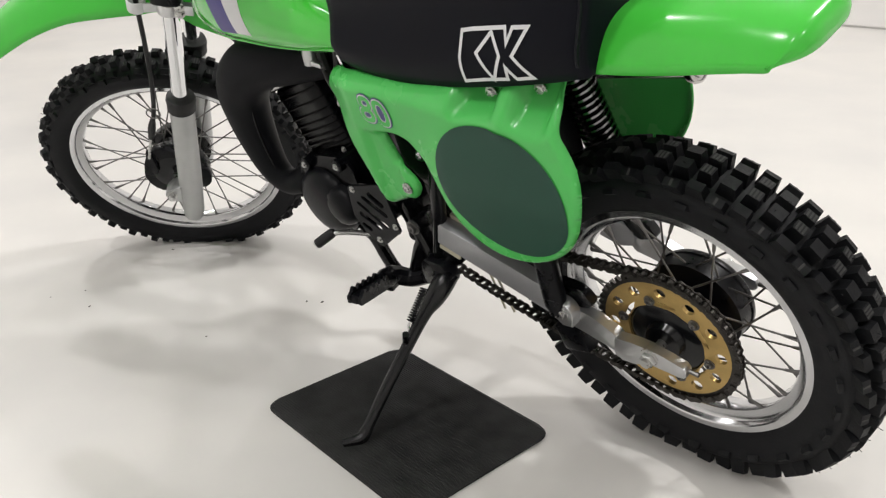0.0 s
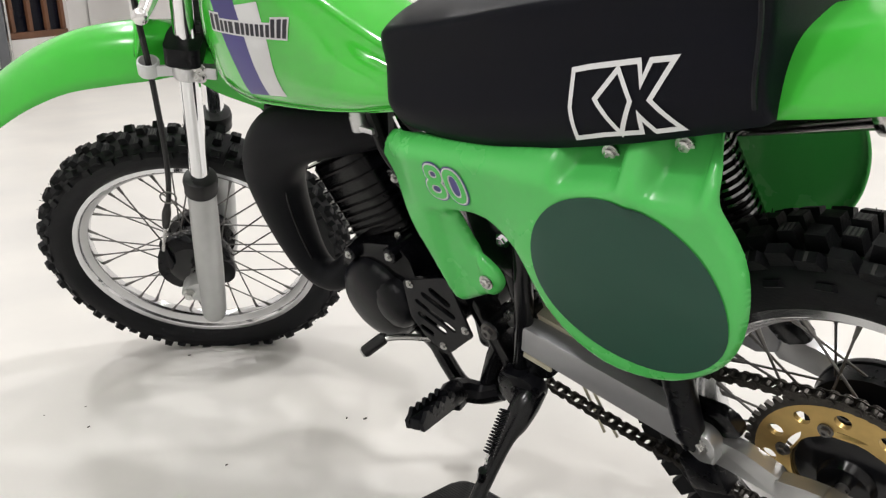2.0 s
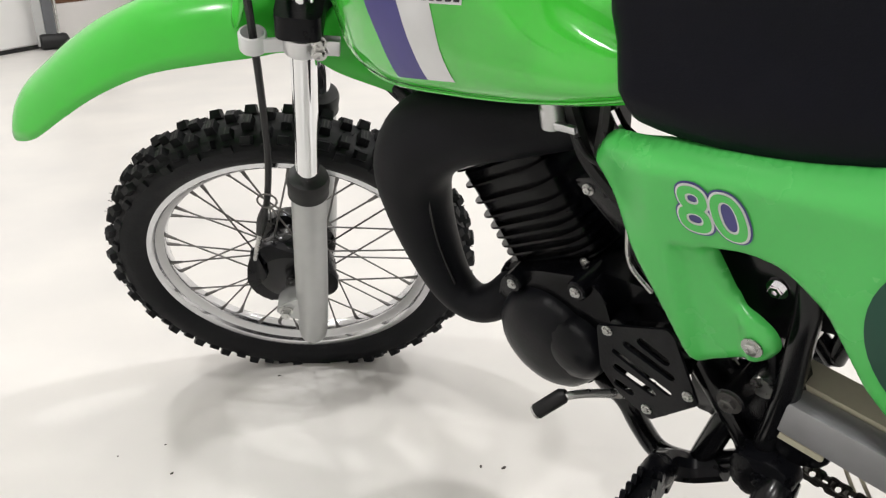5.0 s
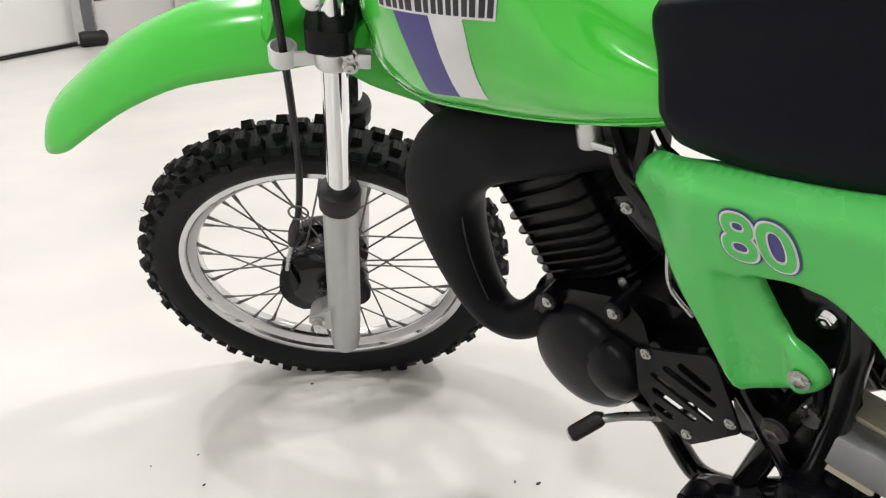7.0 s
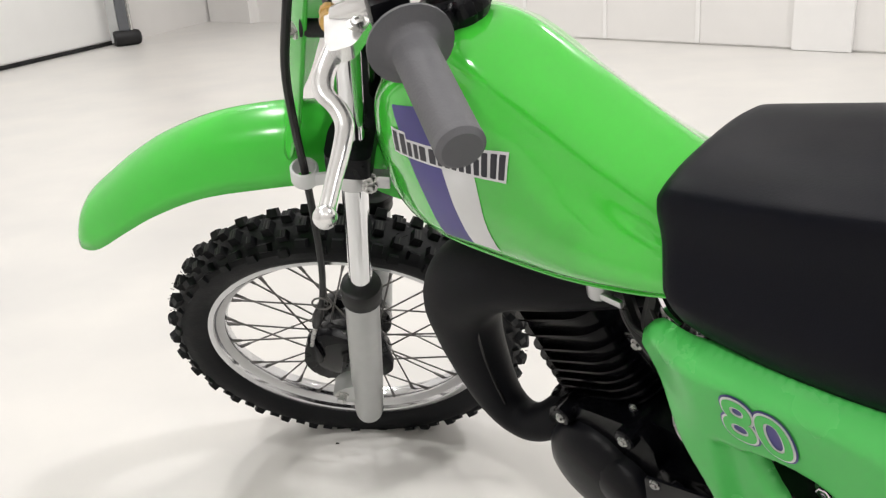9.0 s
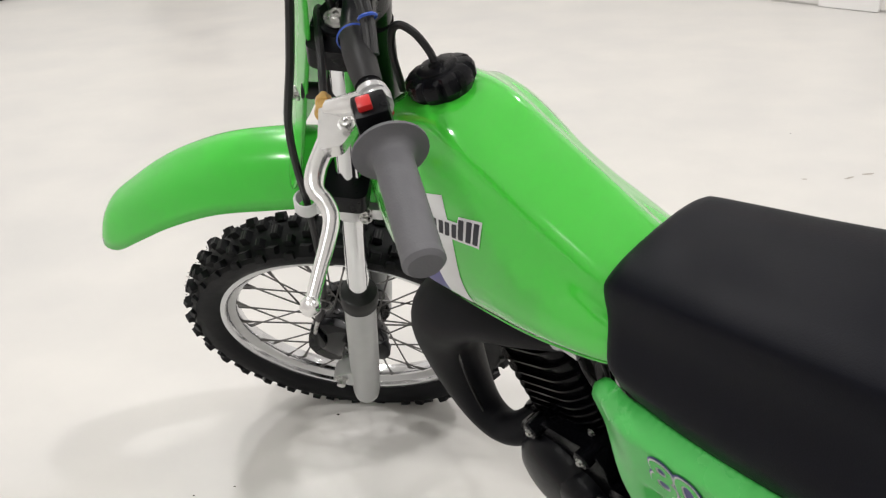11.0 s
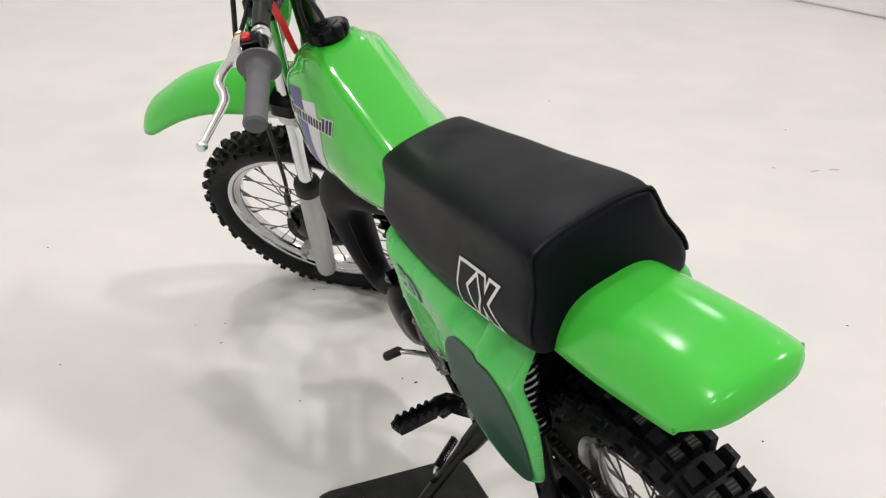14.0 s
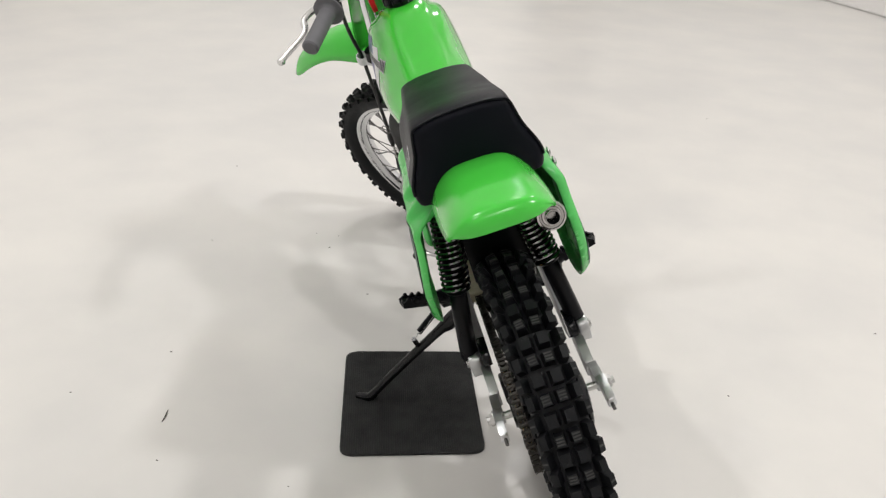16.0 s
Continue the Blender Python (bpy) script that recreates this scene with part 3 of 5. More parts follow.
def gear(bm, r0, r1, teeth, y0, y1, holes=()):
    """A flat toothed ring with round holes, built as quads between its circles."""
    out = []
    for k in range(teeth):
        for da, rr in ((-0.30, r1 - 0.007), (-0.14, r1), (0.14, r1), (0.30, r1 - 0.007)):
            a = 2 * math.pi * (k + da) / teeth
            out.append((rr * math.cos(a), rr * math.sin(a)))
    n = len(out)
    inn = []
    for k in range(n):
        a = math.atan2(out[k][1], out[k][0])
        inn.append((r0 * math.cos(a), r0 * math.sin(a)))
    vs = {}
    for tag, ring in (("o", out), ("i", inn)):
        for y in (y0, y1):
            vs[tag, y] = [bm.verts.new((x, y, z)) for x, z in ring]
    for k in range(n):
        j = (k + 1) % n
        bm.faces.new((vs["o", y0][k], vs["o", y0][j], vs["i", y0][j], vs["i", y0][k]))
        bm.faces.new((vs["o", y1][j], vs["o", y1][k], vs["i", y1][k], vs["i", y1][j]))
        bm.faces.new((vs["o", y1][k], vs["o", y1][j], vs["o", y0][j], vs["o", y0][k]))
        bm.faces.new((vs["i", y0][k], vs["i", y0][j], vs["i", y1][j], vs["i", y1][k]))
    return bm


def holed_ring(bm, r0, r1, n, hole_r, y0, y1):
    """A ring plate with n round holes, each sector stitched from its hole to its border."""
    rc = (r0 + r1) / 2
    seg = 16
    for s in range(n):
        a0, a1 = 2 * math.pi * (s - 0.5) / n, 2 * math.pi * (s + 0.5) / n
        ac = (a0 + a1) / 2
        border, hole = [], []
        for k in range(seg):
            t = 2 * math.pi * k / seg
            # border of the sector in polar space, as a square
            c, d = math.cos(t), math.sin(t)
            q = max(abs(c), abs(d))
            rr = rc + (r1 - r0) / 2 * c / q
            aa = ac + (a1 - a0) / 2 * d / q
            border.append((rr * math.cos(aa), rr * math.sin(aa)))
            hole.append((rc * math.cos(ac) + hole_r * math.cos(t + ac), rc * math.sin(ac) + hole_r * math.sin(t + ac)))
        b0 = [bm.verts.new((x, y0, z)) for x, z in border]
        b1 = [bm.verts.new((x, y1, z)) for x, z in border]
        h0 = [bm.verts.new((x, y0, z)) for x, z in hole]
        h1 = [bm.verts.new((x, y1, z)) for x, z in hole]
        for k in range(seg):
            j = (k + 1) % seg
            bm.faces.new((b0[k], b0[j], h0[j], h0[k]))
            bm.faces.new((b1[j], b1[k], h1[k], h1[j]))
            bm.faces.new((h0[k], h0[j], h1[j], h1[k]))
    return bm


SPR_Y, SPR_R = 0.058, 0.108
bm = bmesh.new()
holed_ring(bm, 0.066, 0.096, 12, 0.0085, SPR_Y - 0.003, SPR_Y + 0.003)
gear(bm, 0.058, 0.067, 6, SPR_Y - 0.003, SPR_Y + 0.003)
bmesh.ops.remove_doubles(bm, verts=bm.verts, dist=0.0001)
sprocket = link("sprocket", bm, GOLD, rear_wheel, REAR_M, "gold anodised sprocket with round holes", smooth=25)
bm = bmesh.new()
gear(bm, 0.0955, SPR_R, 50, SPR_Y - 0.0026, SPR_Y + 0.0026)
link("sprocket_teeth", bm, CHAIN_M, rear_wheel, REAR_M, "oily dark teeth of the sprocket", smooth=25)
for k in range(6):
    a = 2 * math.pi * (k + 0.25) / 6
    link("sprocket_bolt", bolt_head(0.0055, 0.006), SPOKE, rear_wheel,
         REAR_M @ pose(0.066 * math.cos(a), SPR_Y + 0.003, 0.066 * math.sin(a)) @ SIDE)
link("carrier", lathe([(0.058, SPR_Y - 0.012), (0.058, SPR_Y - 0.001), (0.05, SPR_Y + 0.002), (0.03, SPR_Y + 0.003), (0.026, SPR_Y + 0.012), (0, SPR_Y + 0.012)],
                      40, SIDE), BLACK_G, rear_wheel, REAR_M, "black sprocket carrier")
link("axle", tube([(-0.006, -0.115, 0.27), (-0.006, 0.115, 0.27)], 0.007, 12), STEEL, bike)
for s in (-1, 1):
    link("axle_nut", lathe([(0.0115, 0), (0.0115, 0.008), (0.010, 0.010), (0.006, 0.010), (0.006, 0.014), (0, 0.014)], 6,
                           pose(-0.006, s * 0.1, 0.27) @ (SIDE if s > 0 else pose(0, 0, 0, 90))), STEEL, bike)

FRONT_M = STEER @ pose(0.0882, 0, 0)
front_wheel = wheel("front_wheel", FRONT_M, 0.228, 0.022, 36, 0.040, 0.026, "polished aluminium rim with dark spokes")
tyre("front_tyre", FRONT_M, 0.279,
     [(0.0, 0.0, 0.021, 0.0165, 0.0130, 2), (0.5, 0.0165, 0.015, 0.0170, 0.0130, 1), (0.0, 0.0290, 0.013, 0.0180, 0.0125, 0), (0.5, 0.0380, 0.010, 0.0165, 0.0110, 0)],
     [(0.224, 0.021), (0.232, 0.029), (0.245, 0.037), (0.256, 0.0395), (0.265, 0.038), (0.2725, 0.0315), (0.2772, 0.018), (0.279, 0.0),
      (0.2772, -0.018), (0.2725, -0.0315), (0.265, -0.038), (0.256, -0.0395), (0.245, -0.037), (0.232, -0.029), (0.224, -0.021)], 33, "black rubber knobbly front tyre", 4)


def hairs(name, parent, place, r, half, n, seed):
    """Moulding whiskers left on the tread blocks and the shoulder."""
    rnd = random.Random(seed)
    bm = bmesh.new()
    for k in range(n):
        a = rnd.uniform(0, 2 * math.pi)
        y = rnd.uniform(-half, half)
        rr = r - 0.35 * y * y / half
        u = Vector((math.sin(a), 0, math.cos(a)))
        p = u * rr + Vector((0, y, 0))
        q = p + u * rnd.uniform(0.002, 0.006) + Vector((rnd.uniform(-.003, .003), y * 0.08, rnd.uniform(-.003, .003)))
        add_tube(bm, [p, q], [0.0007, 0.0004], 4)
    return tagged(link(name, bm, RUBBER, parent, place), kind="stuff")


hairs("whiskers", rear_wheel, RIM_PLACE, 0.272, 0.034, 150, 6)
hairs("whiskers", front_wheel, FRONT_M, 0.2875, 0.030, 190, 5)
link("hub", lathe([(0.0, -0.055), (0.045, -0.055), (0.060, -0.048), (0.064, -0.040), (0.064, -0.026), (0.050, -0.02), (0.050, 0.010), (0.066, 0.014), (0.069, 0.020),
                   (0.069, 0.034), (0.064, 0.044), (0.05, 0.050), (0.03, 0.055), (0, 0.055)], 48, SIDE), BLACK_G, front_wheel, FRONT_M,
     "black painted drum brake hub")
link("brake_plate", prism(round_poly([(0.030, 0.075), (0.052, 0.062), (0.066, 0.030), (0.070, -0.020), (0.050, -0.058), (0.020, -0.064), (0.0, -0.045), (-0.055, -0.045), (-0.075, -0.022), (-0.072, 0.012), (-0.045, 0.030), (-0.01, 0.06)], 0.016), 0.036, 0.050, 0.004),
     BLACK_S, front_wheel, FRONT_M, "lobed black brake plate")
link("brake_arm", prism(round_poly([(0.035, 0.01), (0.05, 0.07), (0.058, 0.07), (0.055, 0.005), (0.045, -0.005)], 0.005), 0.05, 0.058, 0.002),
     BLACK_S, front_wheel, FRONT_M)
link("axle", tube([(0.0882, -0.125, 0), (0.0882, 0.125, 0)], 0.007, 12), STEEL, bike, STEER)

# ---- fork and steering, in the steered space (e ahead, l left, h up the stem)
FE = 0.050                     # the legs stand this far ahead of the stem
LEGS = {1: 0.099, -1: -0.068}  # and this far to its sides


for s in (1, -1):
    l = LEGS[s]

    def leg(h):
        return (FE, l, h)
    slider = link("fork_slider", tube([leg(-0.080), leg(-0.074), leg(-0.058), leg(0.05), leg(0.252), leg(0.258)],
                                      [0.016, 0.021, 0.023, 0.0245, 0.0235, 0.021], 24), ALU_P, bike, STEER,
                  "grey satin aluminium lower fork leg")
    link("axle_boss", prism(round_poly([(0.055, 0.034), (0.085, 0.022), (0.104, 0.004), (0.102, -0.012), (0.088, -0.018), (0.055, -0.024)], 0.010), l - 0.016, l + 0.014, 0.004),
         ALU_P, slider, STEER)
    bolt(slider, (0.089, l + s * 0.014, 0.0), (0, s, 0), 0.0075, 0.006, m=STEER)
    link("dust_seal", tube([leg(0.249), leg(0.252), leg(0.262), leg(0.274), leg(0.282), leg(0.285)],
                           [0.025, 0.0275, 0.0270, 0.0285, 0.0265, 0.018], 24), RUBBER_S, slider, STEER, "black rubber dust seal")
    stan = link("fork_tube", tube([leg(0.258), leg(0.785)], 0.0155, 24), CHROME, bike, STEER, "bright chromed fork tube")
    link("fork_cap", lathe([(0.0165, 0), (0.0165, 0.004), (0.012, 0.006), (0.010, 0.006), (0.010, 0.008), (0, 0.008)], 12,
                           STEER @ along(leg(0.785), leg(0.9))), BLACK_S, stan)
    link("cap_bolt", bolt_head(0.0085, 0.008), STEEL, stan, STEER @ along(leg(0.793), leg(0.9)))


def clamp(h, thick, mat, name):
    bm = bmesh.new()
    e, c, w = FE, 0.0155, 0.112
    out = round_poly([(e - 0.024, w), (e + 0.028, w), (e + 0.028, w - 0.05), (e + 0.012, 0.03), (e + 0.012, -0.03), (e + 0.028, 0.05 - w),
                      (e + 0.028, -w), (e - 0.024, -w), (e - 0.024, -0.05), (e - 0.042, -0.022), (e - 0.042, 0.022), (e - 0.024, 0.05)], 0.014)
    a = [bm.verts.new((x, y + c, h - thick / 2)) for x, y in out]
    b = [bm.verts.new((x, y + c, h + thick / 2)) for x, y in out]
    n = len(a)
    bm.faces.new(a[::-1])
    bm.faces.new(b)
    for k in range(n):
        bm.faces.new((a[k], a[(k + 1) % n], b[(k + 1) % n], b[k]))
    return link(name, bm, mat, bike, STEER)


lower = clamp(0.530, 0.030, BLACK_S, "lower_fork_clamp")
upper = clamp(0.765, 0.024, BLACK_S, "upper_fork_clamp")
link("steering_stem", tube([(0.024, 0.0155, 0.512), (0.024, 0.0155, 0.785)], 0.016, 20), BLACK_G, bike, STEER)
# polished bands that hold the fender stay round the tubes
for s in (1, -1):
    l = LEGS[s]
    bm = lathe([(0.0225, -0.011), (0.0235, -0.008), (0.0235, 0.008), (0.0225, 0.011), (0.016, 0.011), (0.016, -0.011)], 24,
               pose(FE, l, 0.497), closed=True)
    add_box(bm, (0.03, 0.012, 0.02), pose(FE - 0.028, l + 0.012 * s, 0.501), 0.002)
    band = link("fork_band", bm, ALU, bike, STEER, "polished clamp band")
    for dz in (0.0075, -0.0075):
        bolt(band, (FE - 0.020, l + s * 0.019, 0.502 + dz), (0, s, 0), 0.0062, 0.006, m=STEER)
bm = lathe([(0.0150, -0.011), (0.0160, -0.009), (0.0160, 0.009), (0.0150, 0.011), (0.0130, 0.011), (0.0130, -0.011)], 28, pose(0.104, 0.106, 0.497), closed=True)
add_box(bm, (0.034, 0.004, 0.018), pose(0.079, 0.110, 0.496, 0, 0, 14), 0.001)
link("cable_guide", bm, WHITE_D, bike, STEER, "pale grey cable guide")


def fender(name, stations, mat, m, label, thick=0.003, seg=16, bow=0.0):
    """A channel-shaped guard: stations of (place, half width, edge drop, roundness)."""
    rows = []
    dense = catmull([np.array(s, float) for s in stations], 5)
    for i, (e, h, half, drop, rnd) in enumerate(dense):
        pull = bow * min(1.0, max(0.0, (i / (len(dense) - 1) - 0.52) / 0.3))
        ring = []
        for k in range(seg + 1):
            t = -1 + 2 * k / seg
            u = abs(t) ** rnd
            ring.append((e + pull * abs(t) ** 4, t * half, h - drop * u))
        rows.append(ring)
    bm = loft(rows, cap=False, closed=False)
    return solid(link(name, bm, mat, bike, m, label, smooth=60), thick)


# e, h of the crown, half width, drop of the edge, roundness
fender("front_fender", [(0.430, 0.290, 0.010, 0.003, 2.2), (0.438, 0.298, 0.028, 0.013, 2.3), (0.433, 0.312, 0.044, 0.032, 2.4), (0.419, 0.332, 0.056, 0.046, 2.4), (0.394, 0.358, 0.065, 0.056, 2.4),
                        (0.35, 0.401, 0.069, 0.058, 2.5), (0.30, 0.440, 0.070, 0.056, 2.5), (0.235, 0.475, 0.070, 0.053, 2.6),
                        (0.16, 0.498, 0.070, 0.053, 2.6), (0.11, 0.504, 0.069, 0.047, 2.6), (0.075, 0.506, 0.069, 0.038, 2.6), (0.045, 0.505, 0.066, 0.043, 2.6), (0.01, 0.501, 0.063, 0.062, 2.6),
                        (-0.04, 0.490, 0.060, 0.072, 2.5), (-0.10, 0.468, 0.056, 0.076, 2.4), (-0.15, 0.440, 0.050, 0.074, 2.4)],
       GREEN_P, STEER @ pose(0, 0.018, 0), "glossy lime green plastic front mudguard")

# number plate in front of the clamps
plate_poly = round_poly([(-0.070, 0.487), (0.070, 0.487), (0.098, 0.57), (0.098, 0.79), (0.065, 0.845), (-0.065, 0.845), (-0.098, 0.79), (-0.098, 0.57)], 0.03)
bm = sheet(plate_poly, 0.010, lambda x, z, d: 0.0)
for v in bm.verts:
    x, y, z = v.co
    v.co = (0.138 - 0.13 * (z - 0.5) - 2.9 * x * x, x, z)
plate = solid(link("number_plate", bm, GREEN_P, bike, STEER @ pose(0, 0.018, 0), "plain green plastic front number plate", smooth=60), 0.003, 0)
link("plate_stay", tube([(FE, 0.105, 0.70), (0.09, 0.108, 0.70)], 0.009, 12), RUBBER_S, plate, STEER)
bolt(plate, (0.095, 0.112, 0.70), (0.8, 0.6, 0), 0.006, 0.008, m=STEER)

# ---- handlebar
BAR_C = 0.018      # the bar's middle, to the side of the wheel's plane


def H(e, l, h, s=1):
    return (e, BAR_C + s * l, h)


BAR_R = 0.011
bar_pts = [(-0.064, 0.372, 0.838), (-0.026, 0.265, 0.828), (-0.007, 0.212, 0.824), (0.010, 0.168, 0.820), (0.027, 0.122, 0.812), (0.034, 0.07, 0.806), (0.034, 0.0, 0.805)]
full = [H(*p) for p in bar_pts] + [H(*p, -1) for p in bar_pts[-2::-1]]
handlebar = link("handlebar", tube(full, BAR_R, 16, 4), BLACK_S, bike, STEER, "black handlebar")
for s in (1, -1):
    link("bar_clamp", box((0.036, 0.03, 0.05), pose(0.035, BAR_C + 0.045 * s, 0.792), 0.007), BLACK_S, bike, STEER)
    bolt(upper, H(0.047, 0.045, 0.818, s), (0, 0, 1), 0.006, 0.006, m=STEER)
    bolt(upper, H(0.023, 0.045, 0.818, s), (0, 0, 1), 0.006, 0.006, m=STEER)
    a = Vector(H(-0.026, 0.263, 0.828, s))
    b = Vector(H(-0.064, 0.369, 0.838, s))
    n = (b - a).length
    prof = [(0.012, -0.004), (0.030, -0.004), (0.032, -0.0015), (0.032, 0.001), (0.0225, 0.003), (0.018, 0.007)]
    for k in range(22):
        prof += [(0.0166, 0.010 + k * (n - 0.014) / 22), (0.0161, 0.0125 + k * (n - 0.014) / 22)]
    prof += [(0.0168, n - 0.003), (0.0168, n + 0.002), (0.0135, n + 0.0055), (0.0, n + 0.006)]
    link("grip", lathe(prof, 28, STEER @ along(a, b)), GRIP, handlebar, None, "ribbed grey rubber grip with a wide flange")
    # lever and its perch
    perch = bmesh.new()
    add_tube(perch, [H(-0.006, 0.205, 0.820, s), H(0.004, 0.205, 0.817, s), H(0.016, 0.205, 0.811, s), H(0.036, 0.200, 0.799, s)], [0.015, 0.013, 0.012, 0.0095], 12, 3)
    blade = round_poly([(0.046, 0.198), (0.040, 0.236), (0.034, 0.250), (0.016, 0.250), (0.004, 0.224), (-0.004, 0.206), (0.03, 0.198)], 0.005)
    slab = [[Vector(H(e, l, 0.817 - 0.45 * (e - 0.0) + dz, s)) for e, l in blade] for dz in (-0.009, 0.004)]
    va, vb = [[perch.verts.new(p) for p in row] for row in slab]
    perch.faces.new(va[::-1])
    perch.faces.new(vb)
    for k in range(len(va)):
        perch.faces.new((va[k], va[(k + 1) % len(va)], vb[(k + 1) % len(va)], vb[k]))
    link("lever_perch", perch, ALU_B, handlebar, STEER, "bare cast aluminium lever perch")
    link("perch_band", lathe([(0.0145, -0.007), (0.0145, 0.007), (0.011, 0.007), (0.011, -0.007)], 20,
                             STEER @ along(H(-0.006, 0.206, 0.821, s), H(-0.026, 0.265, 0.828, s)), closed=True), ALU, handlebar)
    way = [H(0.030, 0.222, 0.800, s), H(0.034, 0.245, 0.799, s), H(0.037, 0.268, 0.798, s), H(0.034, 0.284, 0.796, s), H(0.024, 0.294, 0.793, s), H(0.017, 0.308, 0.790, s),
           H(0.017, 0.330, 0.787, s), H(0.019, 0.352, 0.784, s), H(0.021, 0.378, 0.780, s)]
    dense = catmull([np.array(p) for p in way], 4)
    rings = []
    for k, c in enumerate(dense):
        d = Vector(dense[min(k + 1, len(dense) - 1)]) - Vector(dense[max(k - 1, 0)])
        side = d.cross(Vector((0, 0, 1))).normalized()
        top = side.cross(d).normalized()
        f = k / (len(dense) - 1)
        wd, th = 0.0092 - 0.0035 * f, 0.0052
        rings.append([Vector(c) + side * wd * math.cos(a) * (1 if abs(math.cos(a)) > 0.9 else 0.94) + top * th * math.sin(a) for a in np.linspace(0, 2 * math.pi, 13)[:-1]])
    link("lever", loft(rings), ALU_B, handlebar, STEER, "polished aluminium lever with a ball end")
    link("lever_ball", lathe([(0.0085 * math.sin(math.pi * k / 10), -0.0085 * math.cos(math.pi * k / 10)) for k in range(11)], 20,
                             STEER @ pose(*H(0.0215, 0.384, 0.779, s))), ALU_B, handlebar)
    bolt(handlebar, H(0.015, 0.230, 0.817, s), (0.2, 0, 1), 0.0055, 0.005, m=STEER)
link("adjuster", lathe([(0.0045, -0.012), (0.0045, 0.0), (0.009, 0.0), (0.009, 0.006), (0.0065, 0.007), (0.0065, 0.014), (0.008, 0.015), (0.008, 0.02), (0.004, 0.022), (0.004, 0.028)],
                       10, STEER @ along((0.0405, 0.219, 0.794), (0.0480, 0.186, 0.788))), BRASS, handlebar, None, "brass cable adjuster")
sw = link("stop_switch", box((0.03, 0.026, 0.032), STEER @ pose(-0.008, 0.254, 0.838, 0, 10, 20), 0.005), BLACK_S, handlebar, None, "black switch housing")
link("switch_band", lathe([(0.0140, -0.003), (0.0140, 0.003), (0.011, 0.003), (0.011, -0.003)], 20,
                          STEER @ along(H(-0.002, 0.199, 0.8225), H(-0.026, 0.265, 0.828)), closed=True), ALU, handlebar)
link("button", box((0.012, 0.012, 0.008), STEER @ pose(-0.002, 0.258, 0.856, 0, 10, 20), 0.002), RED, handlebar, None, "red button")
link("bar_sleeve", tube([H(0.029, 0.115, 0.8105), H(0.016, 0.152, 0.817), H(0.002, 0.190, 0.822)], [0.0125, 0.0145, 0.0125], 16, 3), RUBBER_S, handlebar, STEER, "black rubber sleeve")
strap = [(0.722, 0.082, 0.945), (0.725, 0.077, 0.925), (0.732, 0.073, 0.895), (0.741, 0.070, 0.855), (0.745, 0.068, 0.838)]
rings = []
for k, c in enumerate(strap):
    w = 0.0085 - 0.0006 * k
    rings.append([Vector(c) + Vector((0.6 * w * u - 0.0012 * v * 0.8, -0.8 * w * u - 0.0012 * v * 0.6, 0)) for u, v in ((1, 1), (-1, 1), (-1, -1), (1, -1))])
link("red_strap", loft(rings), RED, bike, label="red plastic strap")
link("cable_tie", lathe([(0.0150, -0.0016), (0.0160, 0.0), (0.0150, 0.0016), (0.0142, 0.0)], 20,
                        STEER @ along(H(0.026, 0.124, 0.8125), H(0.010, 0.168, 0.820)), closed=True), BLUE, handlebar, None, "thin blue cable tie")
link("cable_tie", lathe([(0.0085, -0.0016), (0.0095, 0.0), (0.0085, 0.0016), (0.0078, 0.0)], 20,
                        STEER @ along((0.013, 0.139, 0.836), (0.03, 0.10, 0.858)), closed=True), BLUE, handlebar, None, "thin blue cable tie")


def cable(pts, r=0.0033, mat=None, m=None, parent=None, label="black control cable"):
    return link("cable", tube(pts, r, 8, 5), mat or RUBBER_S, parent or bike, m or Matrix(), label)


# front brake cable: from over the bars, down past the fork leg to the hub
cable([H(0.04, 0.19, 0.79, -1), (0.085, -0.09, 0.865), (0.105, 0.02, 0.905), (0.090, 0.095, 0.855), (0.093, 0.124, 0.76), (0.104, 0.128, 0.67), (0.104, 0.124, 0.59), (0.103, 0.110, 0.51),
       (0.100, 0.106, 0.42), (0.099, 0.102, 0.32), (0.105, 0.092, 0.24), (0.113, 0.086, 0.19), (0.122, 0.075, 0.15)], 0.0045, m=STEER)
link("cable_boot", tube([(0.112, 0.087, 0.20), (0.118, 0.080, 0.17), (0.125, 0.071, 0.13)], [0.005, 0.008, 0.006], 10, 3), RUBBER_S, bike, STEER)
link("cable_end", tube([(0.125, 0.071, 0.13), (0.136, 0.060, 0.075), (0.14, 0.056, 0.05)], 0.0035, 8), STEEL, bike, STEER)
bm = bmesh.new()
add_tube(bm, [(0.106 + 0.013 * math.cos(a), 0.098, 0.228 + 0.013 * math.sin(a)) for a in np.linspace(0, 2 * math.pi, 25)[:-1]], 0.0015, 6, closed=True)
link("cable_ring", bm, SPOKE, bike, STEER)
for k in range(2):
    cable([(0.002 + 0.006 * k, 0.172, 0.824), (0.010 + 0.006 * k, 0.142, 0.836), (0.028 + 0.006 * k, 0.10, 0.858), (0.050, 0.05 - 0.02 * k, 0.880), (0.062, -0.02, 0.88), (0.055, -0.09, 0.85)], 0.0038, m=STEER)
